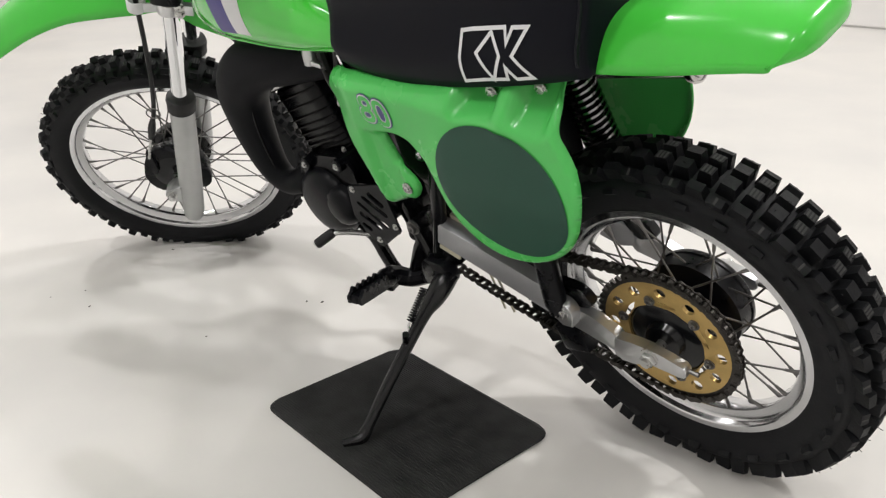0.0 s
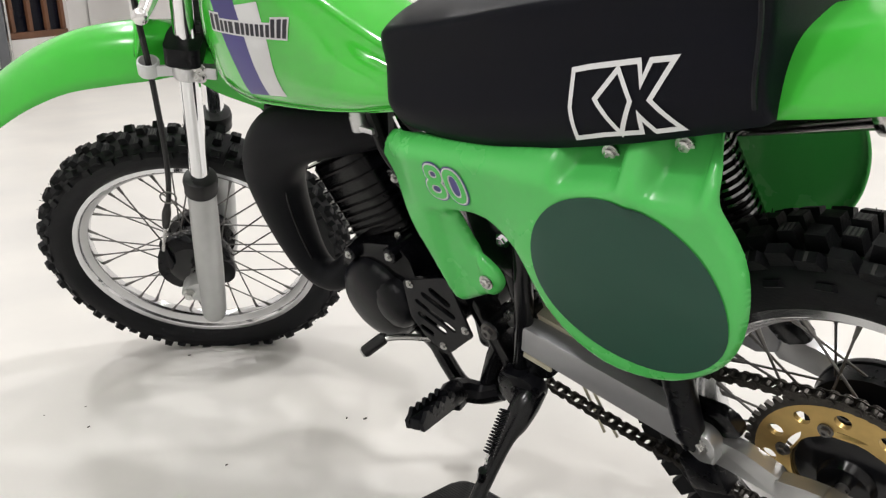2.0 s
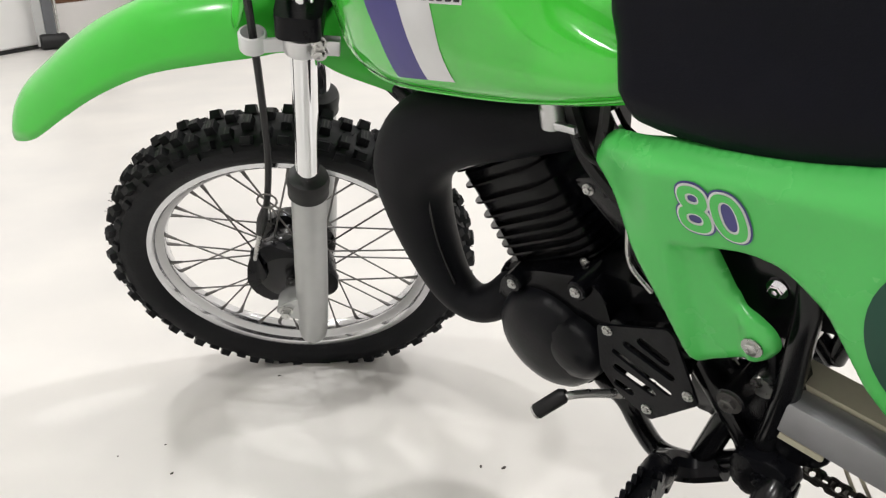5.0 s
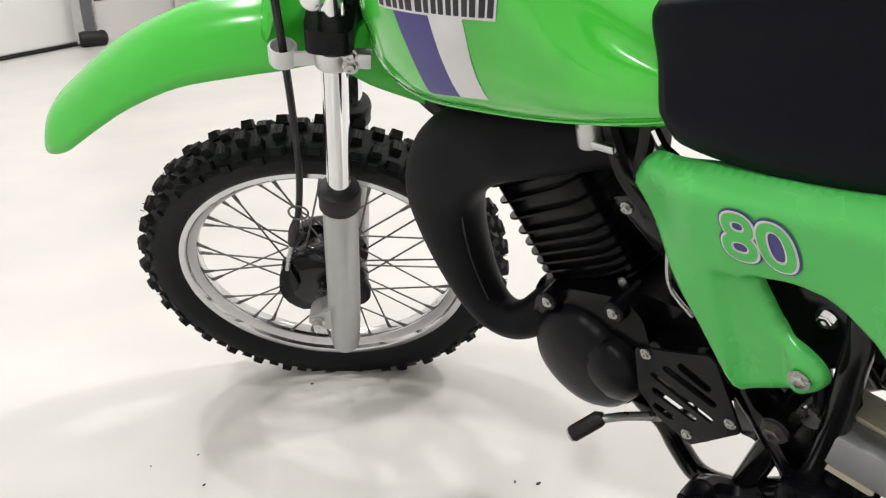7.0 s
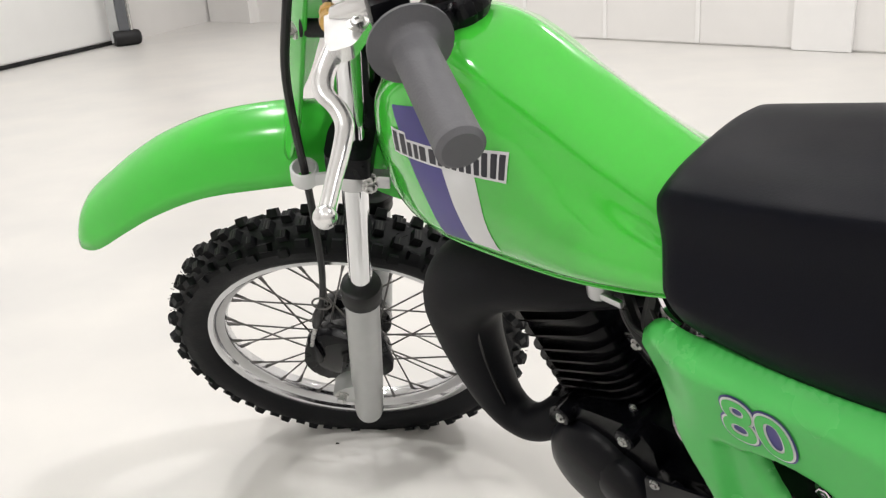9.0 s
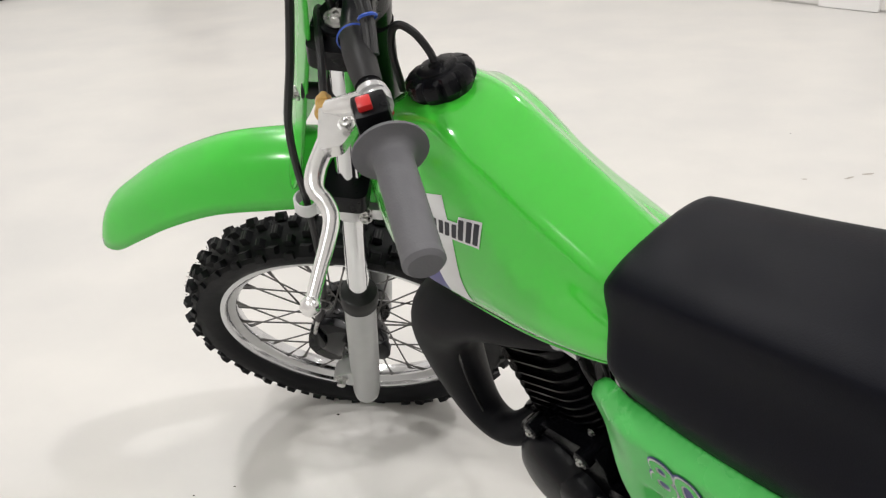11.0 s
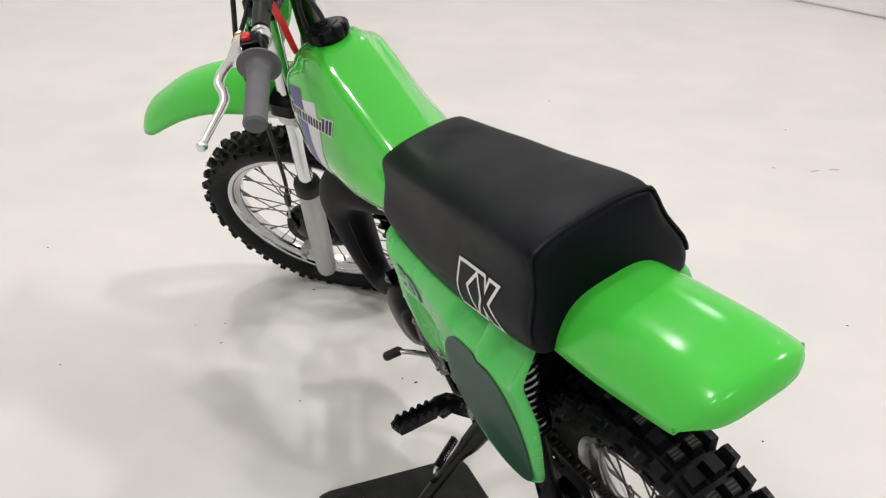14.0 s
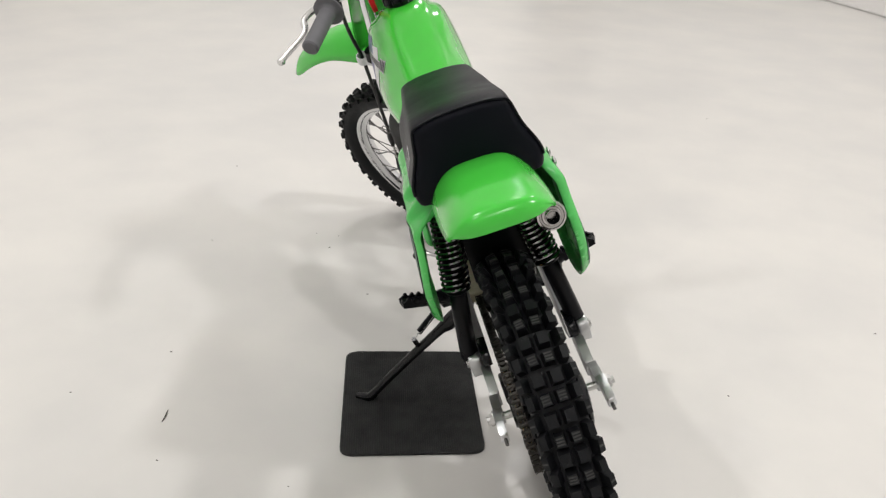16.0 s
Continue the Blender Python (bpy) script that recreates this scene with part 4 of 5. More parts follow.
# clutch cable from the perch, forward and down behind the clamps; throttle cable over the bar
cable([(0.0465, 0.193, 0.789), (0.056, 0.150, 0.786), (0.066, 0.11, 0.785), (0.078, 0.05, 0.76), (0.075, 0.0, 0.68)], 0.004, m=STEER)
cable([H(0.0, 0.20, 0.815, -1), (0.07, -0.10, 0.845), (0.085, 0.0, 0.865), (0.066, 0.075, 0.83), (0.04, 0.09, 0.72)], 0.004, m=STEER)
cable([(0.030, 0.09, 0.83), (0.035, 0.06, 0.86), (0.04, 0.0, 0.87), (0.03, -0.06, 0.84)], 0.0035, m=STEER)
# ---- tank
TX = [0.452, 0.48, 0.52, 0.57, 0.62, 0.67, 0.71, 0.75, 0.79, 0.825, 0.85]
T_BOT = [0.650, 0.647, 0.645, 0.644, 0.644, 0.645, 0.646, 0.649, 0.658, 0.680, 0.714]
T_TOP = [0.704, 0.719, 0.741, 0.772, 0.803, 0.834, 0.846, 0.845, 0.830, 0.804, 0.770]
T_FOOT = [0.064, 0.069, 0.075, 0.079, 0.080, 0.080, 0.079, 0.076, 0.068, 0.050, 0.028]
T_BELLY = [0.070, 0.080, 0.089, 0.097, 0.101, 0.103, 0.104, 0.102, 0.093, 0.073, 0.045]
T_SHOULDER = [0.055, 0.056, 0.056, 0.057, 0.058, 0.060, 0.063, 0.066, 0.062, 0.050, 0.03]
T_MID = 0.013     # the tank's middle line, to the left of the wheels' plane


def tank_ring(x, shrink=1.0):
    """Flat crown, soft shoulder, flared side that tucks in to the seam at its foot."""
    zb, zt = interp(x, TX, T_BOT), interp(x, TX, T_TOP)
    yf, yb, ys = (interp(x, TX, t) * shrink for t in (T_FOOT, T_BELLY, T_SHOULDER))
    h = zt - zb
    up = 0.45 + 0.35 * max(0.0, min(1.0, (x - 0.62) / 0.12))
    pts = [(0.0, zt), (ys * 0.32, zt - 0.0008), (ys * 0.58, zt - 0.0042), (ys * 0.79, zt - 0.0110), (ys * 0.96, zt - 0.0230), (ys + (yb - ys) * up * 0.62, zt - 0.040 * min(1, h / 0.12)),
           (ys + (yb - ys) * (0.42 + 0.58 * up), zb + h * 0.52), (yb * 0.99, zb + h * 0.34), (yb, zb + min(0.03, h * 0.2)), (yb - (yb - yf) * 0.35, zb + 0.010),
           (yf + 0.002, zb + 0.001), (yf * 0.96, zb), (yf * 0.5, zb), (0.0, zb)]
    half = catmull([np.array(p) for p in pts], 3)
    return [(x, T_MID + p[0], p[1]) for p in half] + [(x, T_MID - p[0], p[1]) for p in half[-2:0:-1]]


def tank_rings():
    rings = [tank_ring(0.449, 0.93)] + [tank_ring(x) for x in np.linspace(0.452, 0.85, 48)]
    nose = np.array((0.866, T_MID, 0.738))
    rings.append([tuple(np.array(p) * 0.45 + nose * 0.55 + np.array((0.004, 0, 0))) for p in rings[-1]])
    return rings


bm = loft(tank_rings())
bmesh.ops.recalc_face_normals(bm, faces=bm.faces)
TANK_T = BVHTree.FromBMesh(bm)
tank = link("fuel_tank", bm, GREEN, bike, label="glossy lime green painted fuel tank", smooth=60)
for s in (1, -1):
    way = []
    for x in np.linspace(0.458, 0.835, 30):
        foot, belly = interp(x, TX, T_FOOT), interp(x, TX, T_BELLY)
        way.append((x, T_MID + s * (foot + (belly - foot) * 0.50 + 0.0008), interp(x, TX, T_BOT) + 0.0065))
    link("seam", tube(way, 0.0016, 6), GREEN, tank)
# filler cap: lobed black plastic with a breather hose
capm = pose(0.722, 0.012, 0.846, 0, 2, 0)
bm = bmesh.new()
rings = []
for r, h, deep in ((0.030, -0.006, 0.0), (0.034, 0.001, 0.5), (0.0365, 0.004, 1.0), (0.0372, 0.013, 1.0), (0.0355, 0.0175, 1.0), (0.031, 0.0205, 0.8), (0.0225, 0.0215, 0.25),
                   (0.0215, 0.0235, 0.0), (0.0195, 0.0245, 0.0), (0.008, 0.0245, 0.0), (0.007, 0.0285, 0.0), (0.003, 0.029, 0.0)):
    ring = []
    for k in range(100):
        a = 2 * math.pi * k / 100
        u = abs((k % 10) - 5) / 5
        notch = 1 - 0.13 * deep * sstep(0.55, 1.0, u)
        ring.append(capm @ Vector((r * notch * math.cos(a), r * notch * math.sin(a), h)))
    rings.append(ring)
link("filler_cap", loft(rings), BLACK_S, tank, label="ten-lobed black plastic filler cap", smooth=28)
link("breather_hose", tube([(0.722, 0.012, 0.870), (0.725, 0.013, 0.888), (0.731, 0.018, 0.908), (0.741, 0.025, 0.919), (0.752, 0.030, 0.912), (0.764, 0.032, 0.885), (0.775, 0.03, 0.84)], 0.0042, 10, 6), RUBBER_S, tank, label="black rubber breather hose")
link("petcock", tube([(0.566, 0.070, 0.650), (0.567, 0.070, 0.632), (0.5675, 0.070, 0.630), (0.571, 0.070, 0.610)], [0.010, 0.010, 0.0115, 0.0115], 16), CAST, tank, label="bare metal fuel tap")
link("tap_lever", box((0.026, 0.005, 0.008), pose(0.552, 0.076, 0.613, 0, -6, 0), 0.002), ALU, tank)


def drape(name, poly, tree, off, mat, parent, y_from=0.3, step=0.008, label="", side=1):
    """A thin film on the side of a surface, its outline given as (x, z)."""
    def depth(x, z, d):
        hit = tree.ray_cast(Vector((x, side * y_from, z)), Vector((0, -side, 0)))
        return (hit[0].y if hit[0] else side * 0.09) + side * off
    ob = link(name, sheet(poly, step, depth), mat, parent, label=label, smooth=60)
    return ob


# stripes run from the crown down and to the rear
def stripe_poly(x0, x1, z0, z1, n=8):
    """A band whose sides lean ahead as they rise."""
    zs = np.linspace(z0, z1, n)

    def lean(z):
        return 0.22 * (z - z0) + 0.15 * (z - z0) ** 2
    return [(x1 + lean(z), z) for z in zs] + [(x0 + lean(z), z) for z in zs[::-1]]


drape("stripe", stripe_poly(0.669, 0.711, 0.6705, 0.800), TANK_T, 0.0008, PURPLE, tank, label="violet stripe decal")
drape("stripe", stripe_poly(0.633, 0.669, 0.6705, 0.783), TANK_T, 0.0008, WHITE_D, tank, label="white stripe decal")


# maker's badge as plain upright bars on one pale backing
def badge_point(u, v):
    """u along the badge to the rear, v up from its foot."""
    return (0.7475 - u - 0.05 * v, 0.7565 - 0.137 * u + v)


BARS = [(0.0180, 0.0200), (0.0140, 0.0138), (0.0200, 0.0138), (0.0140, 0.0138), (0.0140, 0.0138), (0.0140, 0.0138), (0.0150, 0.0200), (0.0060, 0.0200)]
u = 0.0
low, high = [], []
for i, (wid, hgt) in enumerate(BARS):
    high += [(u - (0.0022 if i == 0 else 0.0006), hgt + 0.0022), (u + wid + 0.0006, hgt + 0.0022)]
    for p, q in ((0.0, 0.40), (0.60, 1.0)) if wid > 0.01 else ((0.0, 1.0),):
        poly = [badge_point(u + wid * a, b) for a, b in ((p, 0), (p, hgt), (q, hgt), (q, 0))]
        drape("badge_bar", round_poly(poly, 0.0008, 2), TANK_T, 0.0017, DARK_D, tank, step=0.004)
    u += wid + 0.0021
high[-1] = (u, high[-1][1])
outline = [badge_point(-0.0022, -0.0022)] + [badge_point(*p) for p in high] + [badge_point(u, -0.0022)]
drape("badge_backing", outline, TANK_T, 0.0013, WHITE_D, tank, step=0.004, label="pale outlined backing of the badge")

# ---- seat
SX = [0.020, 0.030, 0.070, 0.130, 0.200, 0.280, 0.360, 0.430, 0.475, 0.510]
S_BOT = [0.684, 0.679, 0.670, 0.657, 0.644, 0.633, 0.630, 0.635, 0.643, 0.655]
S_TOP = [0.799, 0.806, 0.804, 0.793, 0.781, 0.770, 0.758, 0.749, 0.743, 0.735]
S_WB = [0.100, 0.103, 0.105, 0.106, 0.106, 0.105, 0.104, 0.102, 0.099, 0.093]
S_WT = [0.070, 0.075, 0.077, 0.077, 0.076, 0.075, 0.073, 0.071, 0.069, 0.064]


def seat_ring(x, k=1.0, dz=0.0, dx=0.0):
    zb, zt = interp(x, SX, S_BOT), interp(x, SX, S_TOP) - dz
    wb, wt = interp(x, SX, S_WB) * k, interp(x, SX, S_WT) * k
    h = zt - zb
    pts = [(0, zt + 0.006), (wt * 0.5, zt + 0.0045), (wt * 0.88, zt - 0.001), (wt * 1.03, zt - 0.010), (wt + (wb - wt) * 0.35, zb + h * 0.62),
           (wb * 0.98, zb + h * 0.3), (wb * 1.0, zb + 0.018), (wb * 0.97, zb + 0.004), (wb * 0.86, zb), (0, zb)]
    half = catmull([np.array(p) for p in pts], 3)
    return [(x + dx, p[0], p[1]) for p in half] + [(x + dx, -p[0], p[1]) for p in half[-2:0:-1]]


rings = [seat_ring(0.03, 0.86, 0.012, -0.013), seat_ring(0.03, 0.94, 0.006, -0.010), seat_ring(0.03, 0.985, 0.001, -0.005)]
rings += [seat_ring(x) for x in np.linspace(0.03, 0.470, 46)]
rings += [seat_ring(0.478, 0.985, 0.003), seat_ring(0.484, 0.95, 0.009), seat_ring(0.487, 0.86, 0.018)]
# the rear face overhangs: its foot stands further ahead
for i, ring in enumerate(rings):
    rings[i] = [(x + max(0.0, 0.08 - x) / 0.08 * (0.795 - z) * 0.04, y, z) for x, y, z in ring]
for i, ring in enumerate(rings):
    ring = [(x, y * (1 + 0.03 * sstep(0.24, 0.10, x) * sstep(0.80, 0.74, z)) if y < 0 else y, z) for x, y, z in ring]
    rings[i] = [(x - max(0.0, x - 0.38) / 0.107 * max(0.0, 0.735 - z) * 0.24, y, z) for x, y, z in ring]
bm = loft(rings)
bmesh.ops.recalc_face_normals(bm, faces=bm.faces)
SEAT_T = BVHTree.FromBMesh(bm)
seat = link("seat", bm, VINYL, bike, label="plain black vinyl saddle with piped rear edge", smooth=60)
rim = rings[2]
k0 = len(rim) // 2
pip = [p for p in rim[k0:] + rim[:k0] if p[2] > 0.695]
pip = [(x - 0.001, y * 1.012, z + 0.001) for x, y, z in pip]
link("piping", tube(pip, 0.0022, 6), PIPING, seat, label="black piping along the rear edge")
link("seat_base", prism(round_poly([(0.015, 0.685), (0.12, 0.666), (0.28, 0.642), (0.42, 0.652), (0.42, 0.640), (0.28, 0.628), (0.12, 0.650), (0.015, 0.672)], 0.004), -0.066, 0.066, 0.003),
     BLACK_S, seat)

# side graphic of the seat: an outlined slanting block with an outlined lozenge in it
def seat_mark(poly, wid=0.0046):
    """A white band of even width along a closed outline, lying on the vinyl."""
    n = len(poly)
    rows = []
    for i in range(n):
        a, b, c = Vector(poly[i - 1]), Vector(poly[i]), Vector(poly[(i + 1) % n])
        d0, d1 = (b - a).normalized(), (c - b).normalized()
        n0, n1 = Vector((-d0.y, d0.x)), Vector((-d1.y, d1.x))
        mitre = (n0 + n1).normalized()
        k = wid / 2 / max(0.4, mitre.dot(n0))
        rows.append((b + mitre * k, b - mitre * k))
    bm = bmesh.new()
    ring = []
    for i in range(n):
        (p0, q0), (p1, q1) = rows[i], rows[(i + 1) % n]
        for s in range(6):
            pair = []
            for p in (p0.lerp(p1, s / 6), q0.lerp(q1, s / 6)):
                hit = SEAT_T.ray_cast(Vector((p.x, 0.3, p.y)), Vector((0, -1, 0)))
                pair.append(bm.verts.new((p.x, (hit[0].y if hit[0] else 0.1) + 0.0012, p.y)))
            ring.append(pair)
    for u, v in zip(ring, ring[1:] + ring[:1]):
        bm.faces.new((u[0], u[1], v[1], v[0]))
    return link("seat_graphic", bm, WHITE_D, seat, label="white outlined graphic of a slanting block", smooth=0)


seat_mark([(0.1988, 0.7171), (0.1784, 0.7212), (0.1285, 0.7290), (0.1258, 0.7125), (0.1167, 0.7301), (0.0937, 0.7333), (0.1169, 0.7000), (0.0887, 0.6777), (0.1137, 0.6724), (0.1281, 0.6858),
           (0.1278, 0.6704), (0.1671, 0.6640), (0.1986, 0.6571), (0.2022, 0.6864)])
seat_mark([(0.1499, 0.7215), (0.1366, 0.6974), (0.1493, 0.6668), (0.1742, 0.6957)])

# ---- rear fender: broad crowned guard
RX = [(0.18, 0.698, 0.078, 0.035, 3.5), (0.06, 0.722, 0.082, 0.046, 3.5), (0.0, 0.733, 0.083, 0.051, 3.5), (-0.06, 0.741, 0.083, 0.051, 3.5), (-0.12, 0.746, 0.081, 0.046, 3.5),
      (-0.155, 0.745, 0.079, 0.040, 3.5), (-0.176, 0.744, 0.0775, 0.038, 3.5), (-0.191, 0.741, 0.076, 0.034, 3.5), (-0.199, 0.733, 0.0750, 0.025, 3.5), (-0.202, 0.723, 0.0738, 0.015, 3.5), (-0.2015, 0.713, 0.0705, 0.004, 3.5)]
fender("rear_fender", RX, GREEN_P, Matrix(), "glossy lime green plastic rear mudguard", 0.003, 28, 0.030)
link("fender_stay", tube([(0.06, 0.05, 0.668), (-0.05, 0.058, 0.682), (-0.13, 0.05, 0.692)], 0.004, 8), CHROME, bike, label="bright metal stay under the mudguard")
link("inner_mudguard", prism(round_poly([(0.20, 0.63), (0.20, 0.45), (0.17, 0.43), (0.185, 0.56), (0.12, 0.665), (0.0, 0.70), (0.0, 0.712), (0.13, 0.69)], 0.01), -0.055, 0.055, 0.003), BLACK_S, bike,
     label="black plastic inner mudguard")

# ---- side panels
PANEL = [(0.513, 0.598), (0.489, 0.625), (0.43, 0.632), (0.316, 0.632), (0.182, 0.648), (0.118, 0.661), (0.077, 0.662), (0.063, 0.641), (0.060, 0.620), (0.035, 0.570),
         (0.0335, 0.527), (0.045, 0.485), (0.066, 0.452), (0.100, 0.425), (0.137, 0.4105), (0.190, 0.408), (0.234, 0.430), (0.269, 0.471), (0.286, 0.505), (0.297, 0.523), (0.320, 0.539), (0.333, 0.547), (0.358, 0.553), (0.396, 0.548),
         (0.387, 0.522), (0.380, 0.499), (0.360, 0.490), (0.346, 0.477), (0.342, 0.462), (0.357, 0.442), (0.425, 0.410), (0.434, 0.419), (0.460, 0.500), (0.488, 0.560)]
PANEL = round_poly(PANEL, [0.006, 0.012, 0.01, 0.03, 0.03, 0.02, 0.014] + [0.03] * 10 + [0.006, 0.006, 0.006, 0.01, 0.012, 0.015, 0.006, 0.012, 0.02, 0.004, 0.014, 0.014, 0.014, 0.006, 0.006, 0.02, 0.02], 4)


def oval_norm(x, z):
    """1 on the oval's border, less inside it."""
    r = math.radians(14.7)
    u, v = (x - 0.1555) * math.cos(r) + (z - 0.5225) * math.sin(r), (z - 0.5225) * math.cos(r) - (x - 0.1555) * math.sin(r)
    return math.hypot(u / 0.1084, v / 0.0882)


def panel_y_left(x, z, d):
    """Outward place of the side panel's face."""
    rear = sstep(0.34, 0.24, x)
    y = 0.086 + 0.031 * (1 - rear) * sstep(0.650, 0.612, z) + rear * (0.039 * sstep(0.662, 0.610, z) + 0.013 * sstep(0.612, 0.500, z))
    y -= 0.026 * sstep(0.43, 0.515, x) * sstep(0.50, 0.58, z)
    # pockets round the fixing points under the seat
    out = sstep(1.02, 1.22, oval_norm(x, z))
    y -= 0.030 * sstep(0.232, 0.212, x) * sstep(0.150, 0.163, x) * sstep(0.600, 0.624, z) * out
    y -= 0.026 * sstep(0.134, 0.118, x) * sstep(0.066, 0.084, x) * sstep(0.604, 0.632, z) * out
    y += 0.006 * math.exp(-((x - 0.141) / 0.011) ** 2) * sstep(0.595, 0.625, z)
    # the leg in front of the window stands back from its flange
    y -= 0.008 * sstep(0.434, 0.416, x) * sstep(0.366, 0.380, x) * sstep(0.556, 0.538, z)
    e = max(0.0, 1 - d / 0.010)
    return y - 0.010 * e * e


OVAL = []
for k in range(56):
    a = 2 * math.pi * k / 56
    u, v, r = 0.1084 * math.cos(a), 0.0882 * math.sin(a), math.radians(14.7)
    OVAL.append((0.1555 + u * math.cos(r) - v * math.sin(r), 0.5225 + u * math.sin(r) + v * math.cos(r)))


def panel_y_right(x, z, d):
    """The right cover stands further out, clear of the silencer."""
    rear = sstep(0.34, 0.24, x)
    y = 0.092 + 0.028 * (1 - rear) * sstep(0.650, 0.612, z) + rear * (0.026 + 0.016 * sstep(0.668, 0.620, z) + 0.004 * sstep(0.612, 0.500, z))
    e = max(0.0, 1 - d / 0.014)
    return y - 0.016 * e * e


def side_panel(s, shift, label):
    panel_y = panel_y_left if s > 0 else panel_y_right
    ob = link("side_panel", sheet(PANEL, 0.0042, lambda x, z, d: s * panel_y(x, z, d) + shift), GREEN_S, bike, label=label, smooth=70)
    solid(ob, 0.003, 0)
    link("oval_decal", sheet(OVAL, 0.0055, lambda x, z, d: s * (panel_y(x, z, nearest((x, z), PANEL)[0]) + 0.0032) + shift), DECAL_G, ob, label="plain dark green oval backing", smooth=70)
    for x, z, r in ((0.181, 0.632, 0.0105), (0.108, 0.644, 0.0105), (0.3615, 0.4635, 0.0105)):
        y = panel_y(x, z, nearest((x, z), PANEL)[0])
        bolt(ob, (x, s * (y + 0.0025) + shift, z), (0, s, 0), r * 0.62, 0.0045)
    return ob


panel_l = side_panel(1, 0.004, "faded lime green plastic side cover with a dark green oval")
panel_r = side_panel(-1, 0.0, "lime green plastic side cover")


# the painted figure on the left cover: green strokes in white bands on violet
def on_panel(x, z):
    return panel_y_left(x, z, nearest((x, z), PANEL)[0]) + 0.004


def oval_line(c, a, b, lean, n=40):
    """Points round an oval with half axes a across and b up, its top leaning ahead."""
    out = []
    for k in range(n):
        t = 2 * math.pi * k / n
        p, q = a * math.copysign(abs(math.cos(t)) ** 0.85, math.cos(t)), b * math.copysign(abs(math.sin(t)) ** 0.85, math.sin(t))
        out.append((c[0] + p + lean * q, c[1] + q))
    return out


def ring_decal(c, a, b, lean, half, lift, mat):
    """A band of even width round the oval; half None fills it."""
    bm = bmesh.new()
    rows = []
    for grow in ((0.0,) if half is None else (half, 0.0, -half)):
        rows.append([bm.verts.new((x, on_panel(x, z) + lift, z)) for x, z in oval_line(c, a + grow, b + grow, lean)])
    n = len(rows[0])
    if half is None:
        x, z = c
        hub = bm.verts.new((x, on_panel(x, z) + lift, z))
        for k in range(n):
            bm.faces.new((hub, rows[0][k], rows[0][(k + 1) % n]))
    for u, v in zip(rows, rows[1:]):
        for k in range(n):
            bm.faces.new((u[k], u[(k + 1) % n], v[(k + 1) % n], v[k]))
    return link("numeral", bm, mat, panel_l, label="outlined number eighty", smooth=60)


FIGURE = [((0.3645, 0.5897), 0.0105, 0.0170, 0.16), ((0.3935, 0.6010), 0.0090, 0.0080, 0.10), ((0.3935, 0.5825), 0.0105, 0.0085, 0.10)]
for grow, half, lift, mat in ((0.0064, None, 0.0026, PURPLE), (0.0, 0.0050, 0.0032, WHITE_D), (0.0, 0.0033, 0.0039, GREEN_S)):
    for k, (c, a, b, lean) in enumerate(FIGURE):
        ring_decal(c, a + grow, b + grow, lean, half, lift + 0.0002 * k, mat)

# ---- frame
frame_pts = {
    "backbone": ([(0.93, 0, 0.70), (0.80, 0, 0.665), (0.60, 0, 0.63), (0.45, 0, 0.625)], 0.017),
    "down_tube": ([(0.93, 0, 0.66), (0.895, 0, 0.590), (0.82, 0, 0.550), (0.70, 0, 0.545)], 0.013),
}
for n, (pts, r) in frame_pts.items():
    link(n, tube(pts, r, 16, 4), BLACK_G, bike, label="gloss black frame tube")
link("head_tube", tube([(0.83, 0.004, 0.90), (0.905, 0.002, 0.75)], 0.021, 20), BLACK_G, bike, label="gloss black head tube")
for s in (1, -1):
    y = 0.072 * s
    link("seat_rail", tube([(0.46, 0.05 * s, 0.625), (0.25, y * 0.8, 0.622), (0.14, y * 0.8, 0.636)], 0.009, 12, 4), BLACK_G, bike)
    link("rear_tube", tube([(0.40, 0.05 * s, 0.61), (0.336, 0.076 * s, 0.53), (0.329, 0.086 * s, 0.495), (0.339, 0.088 * s, 0.453), (0.352, 0.088 * s, 0.403), (0.373, 0.087 * s, 0.338), (0.388, 0.085 * s, 0.300), (0.404, 0.082 * s, 0.262)], 0.0120, 12, 4), BLACK_G, bike, label="gloss black frame tube")
    link("inner_tube", tube([(0.385, 0.066 * s, 0.47), (0.376, 0.070 * s, 0.40), (0.386, 0.074 * s, 0.31)], 0.009, 12, 3), BLACK_G, bike)
    link("cradle_tube", tube([(0.64, 0.050 * s, 0.290), (0.590, 0.070 * s, 0.280), (0.560, 0.078 * s, 0.272), (0.547, 0.080 * s, 0.240), (0.528, 0.081 * s, 0.210), (0.49, 0.082 * s, 0.214), (0.45, 0.082 * s, 0.236), (0.400, 0.082 * s, 0.27)], 0.012, 12, 4), BLACK_G, bike)
    link("brace_tube", tube([(0.49, 0.066 * s, 0.43), (0.463, 0.072 * s, 0.379), (0.424, 0.078 * s, 0.303), (0.405, 0.080 * s, 0.262)], 0.011, 12), BLACK_G, bike)
    link("shock_stay", tube([(0.34, y * 0.8, 0.47), (0.25, y * 0.7, 0.56), (0.18, y * 0.65, 0.645)], 0.009, 12), BLACK_G, bike)
link("pivot_gusset", prism(round_poly([(0.43, 0.36), (0.35, 0.42), (0.345, 0.30), (0.41, 0.265)], 0.02), 0.060, 0.076, 0.003), BLACK_G, bike)
link("mount_plate", prism(round_poly([(0.472, 0.400), (0.474, 0.330), (0.478, 0.290), (0.440, 0.289), (0.436, 0.242), (0.402, 0.250), (0.412, 0.330), (0.430, 0.400)], 0.006), 0.060, 0.068, 0.002), BLACK_G, bike)
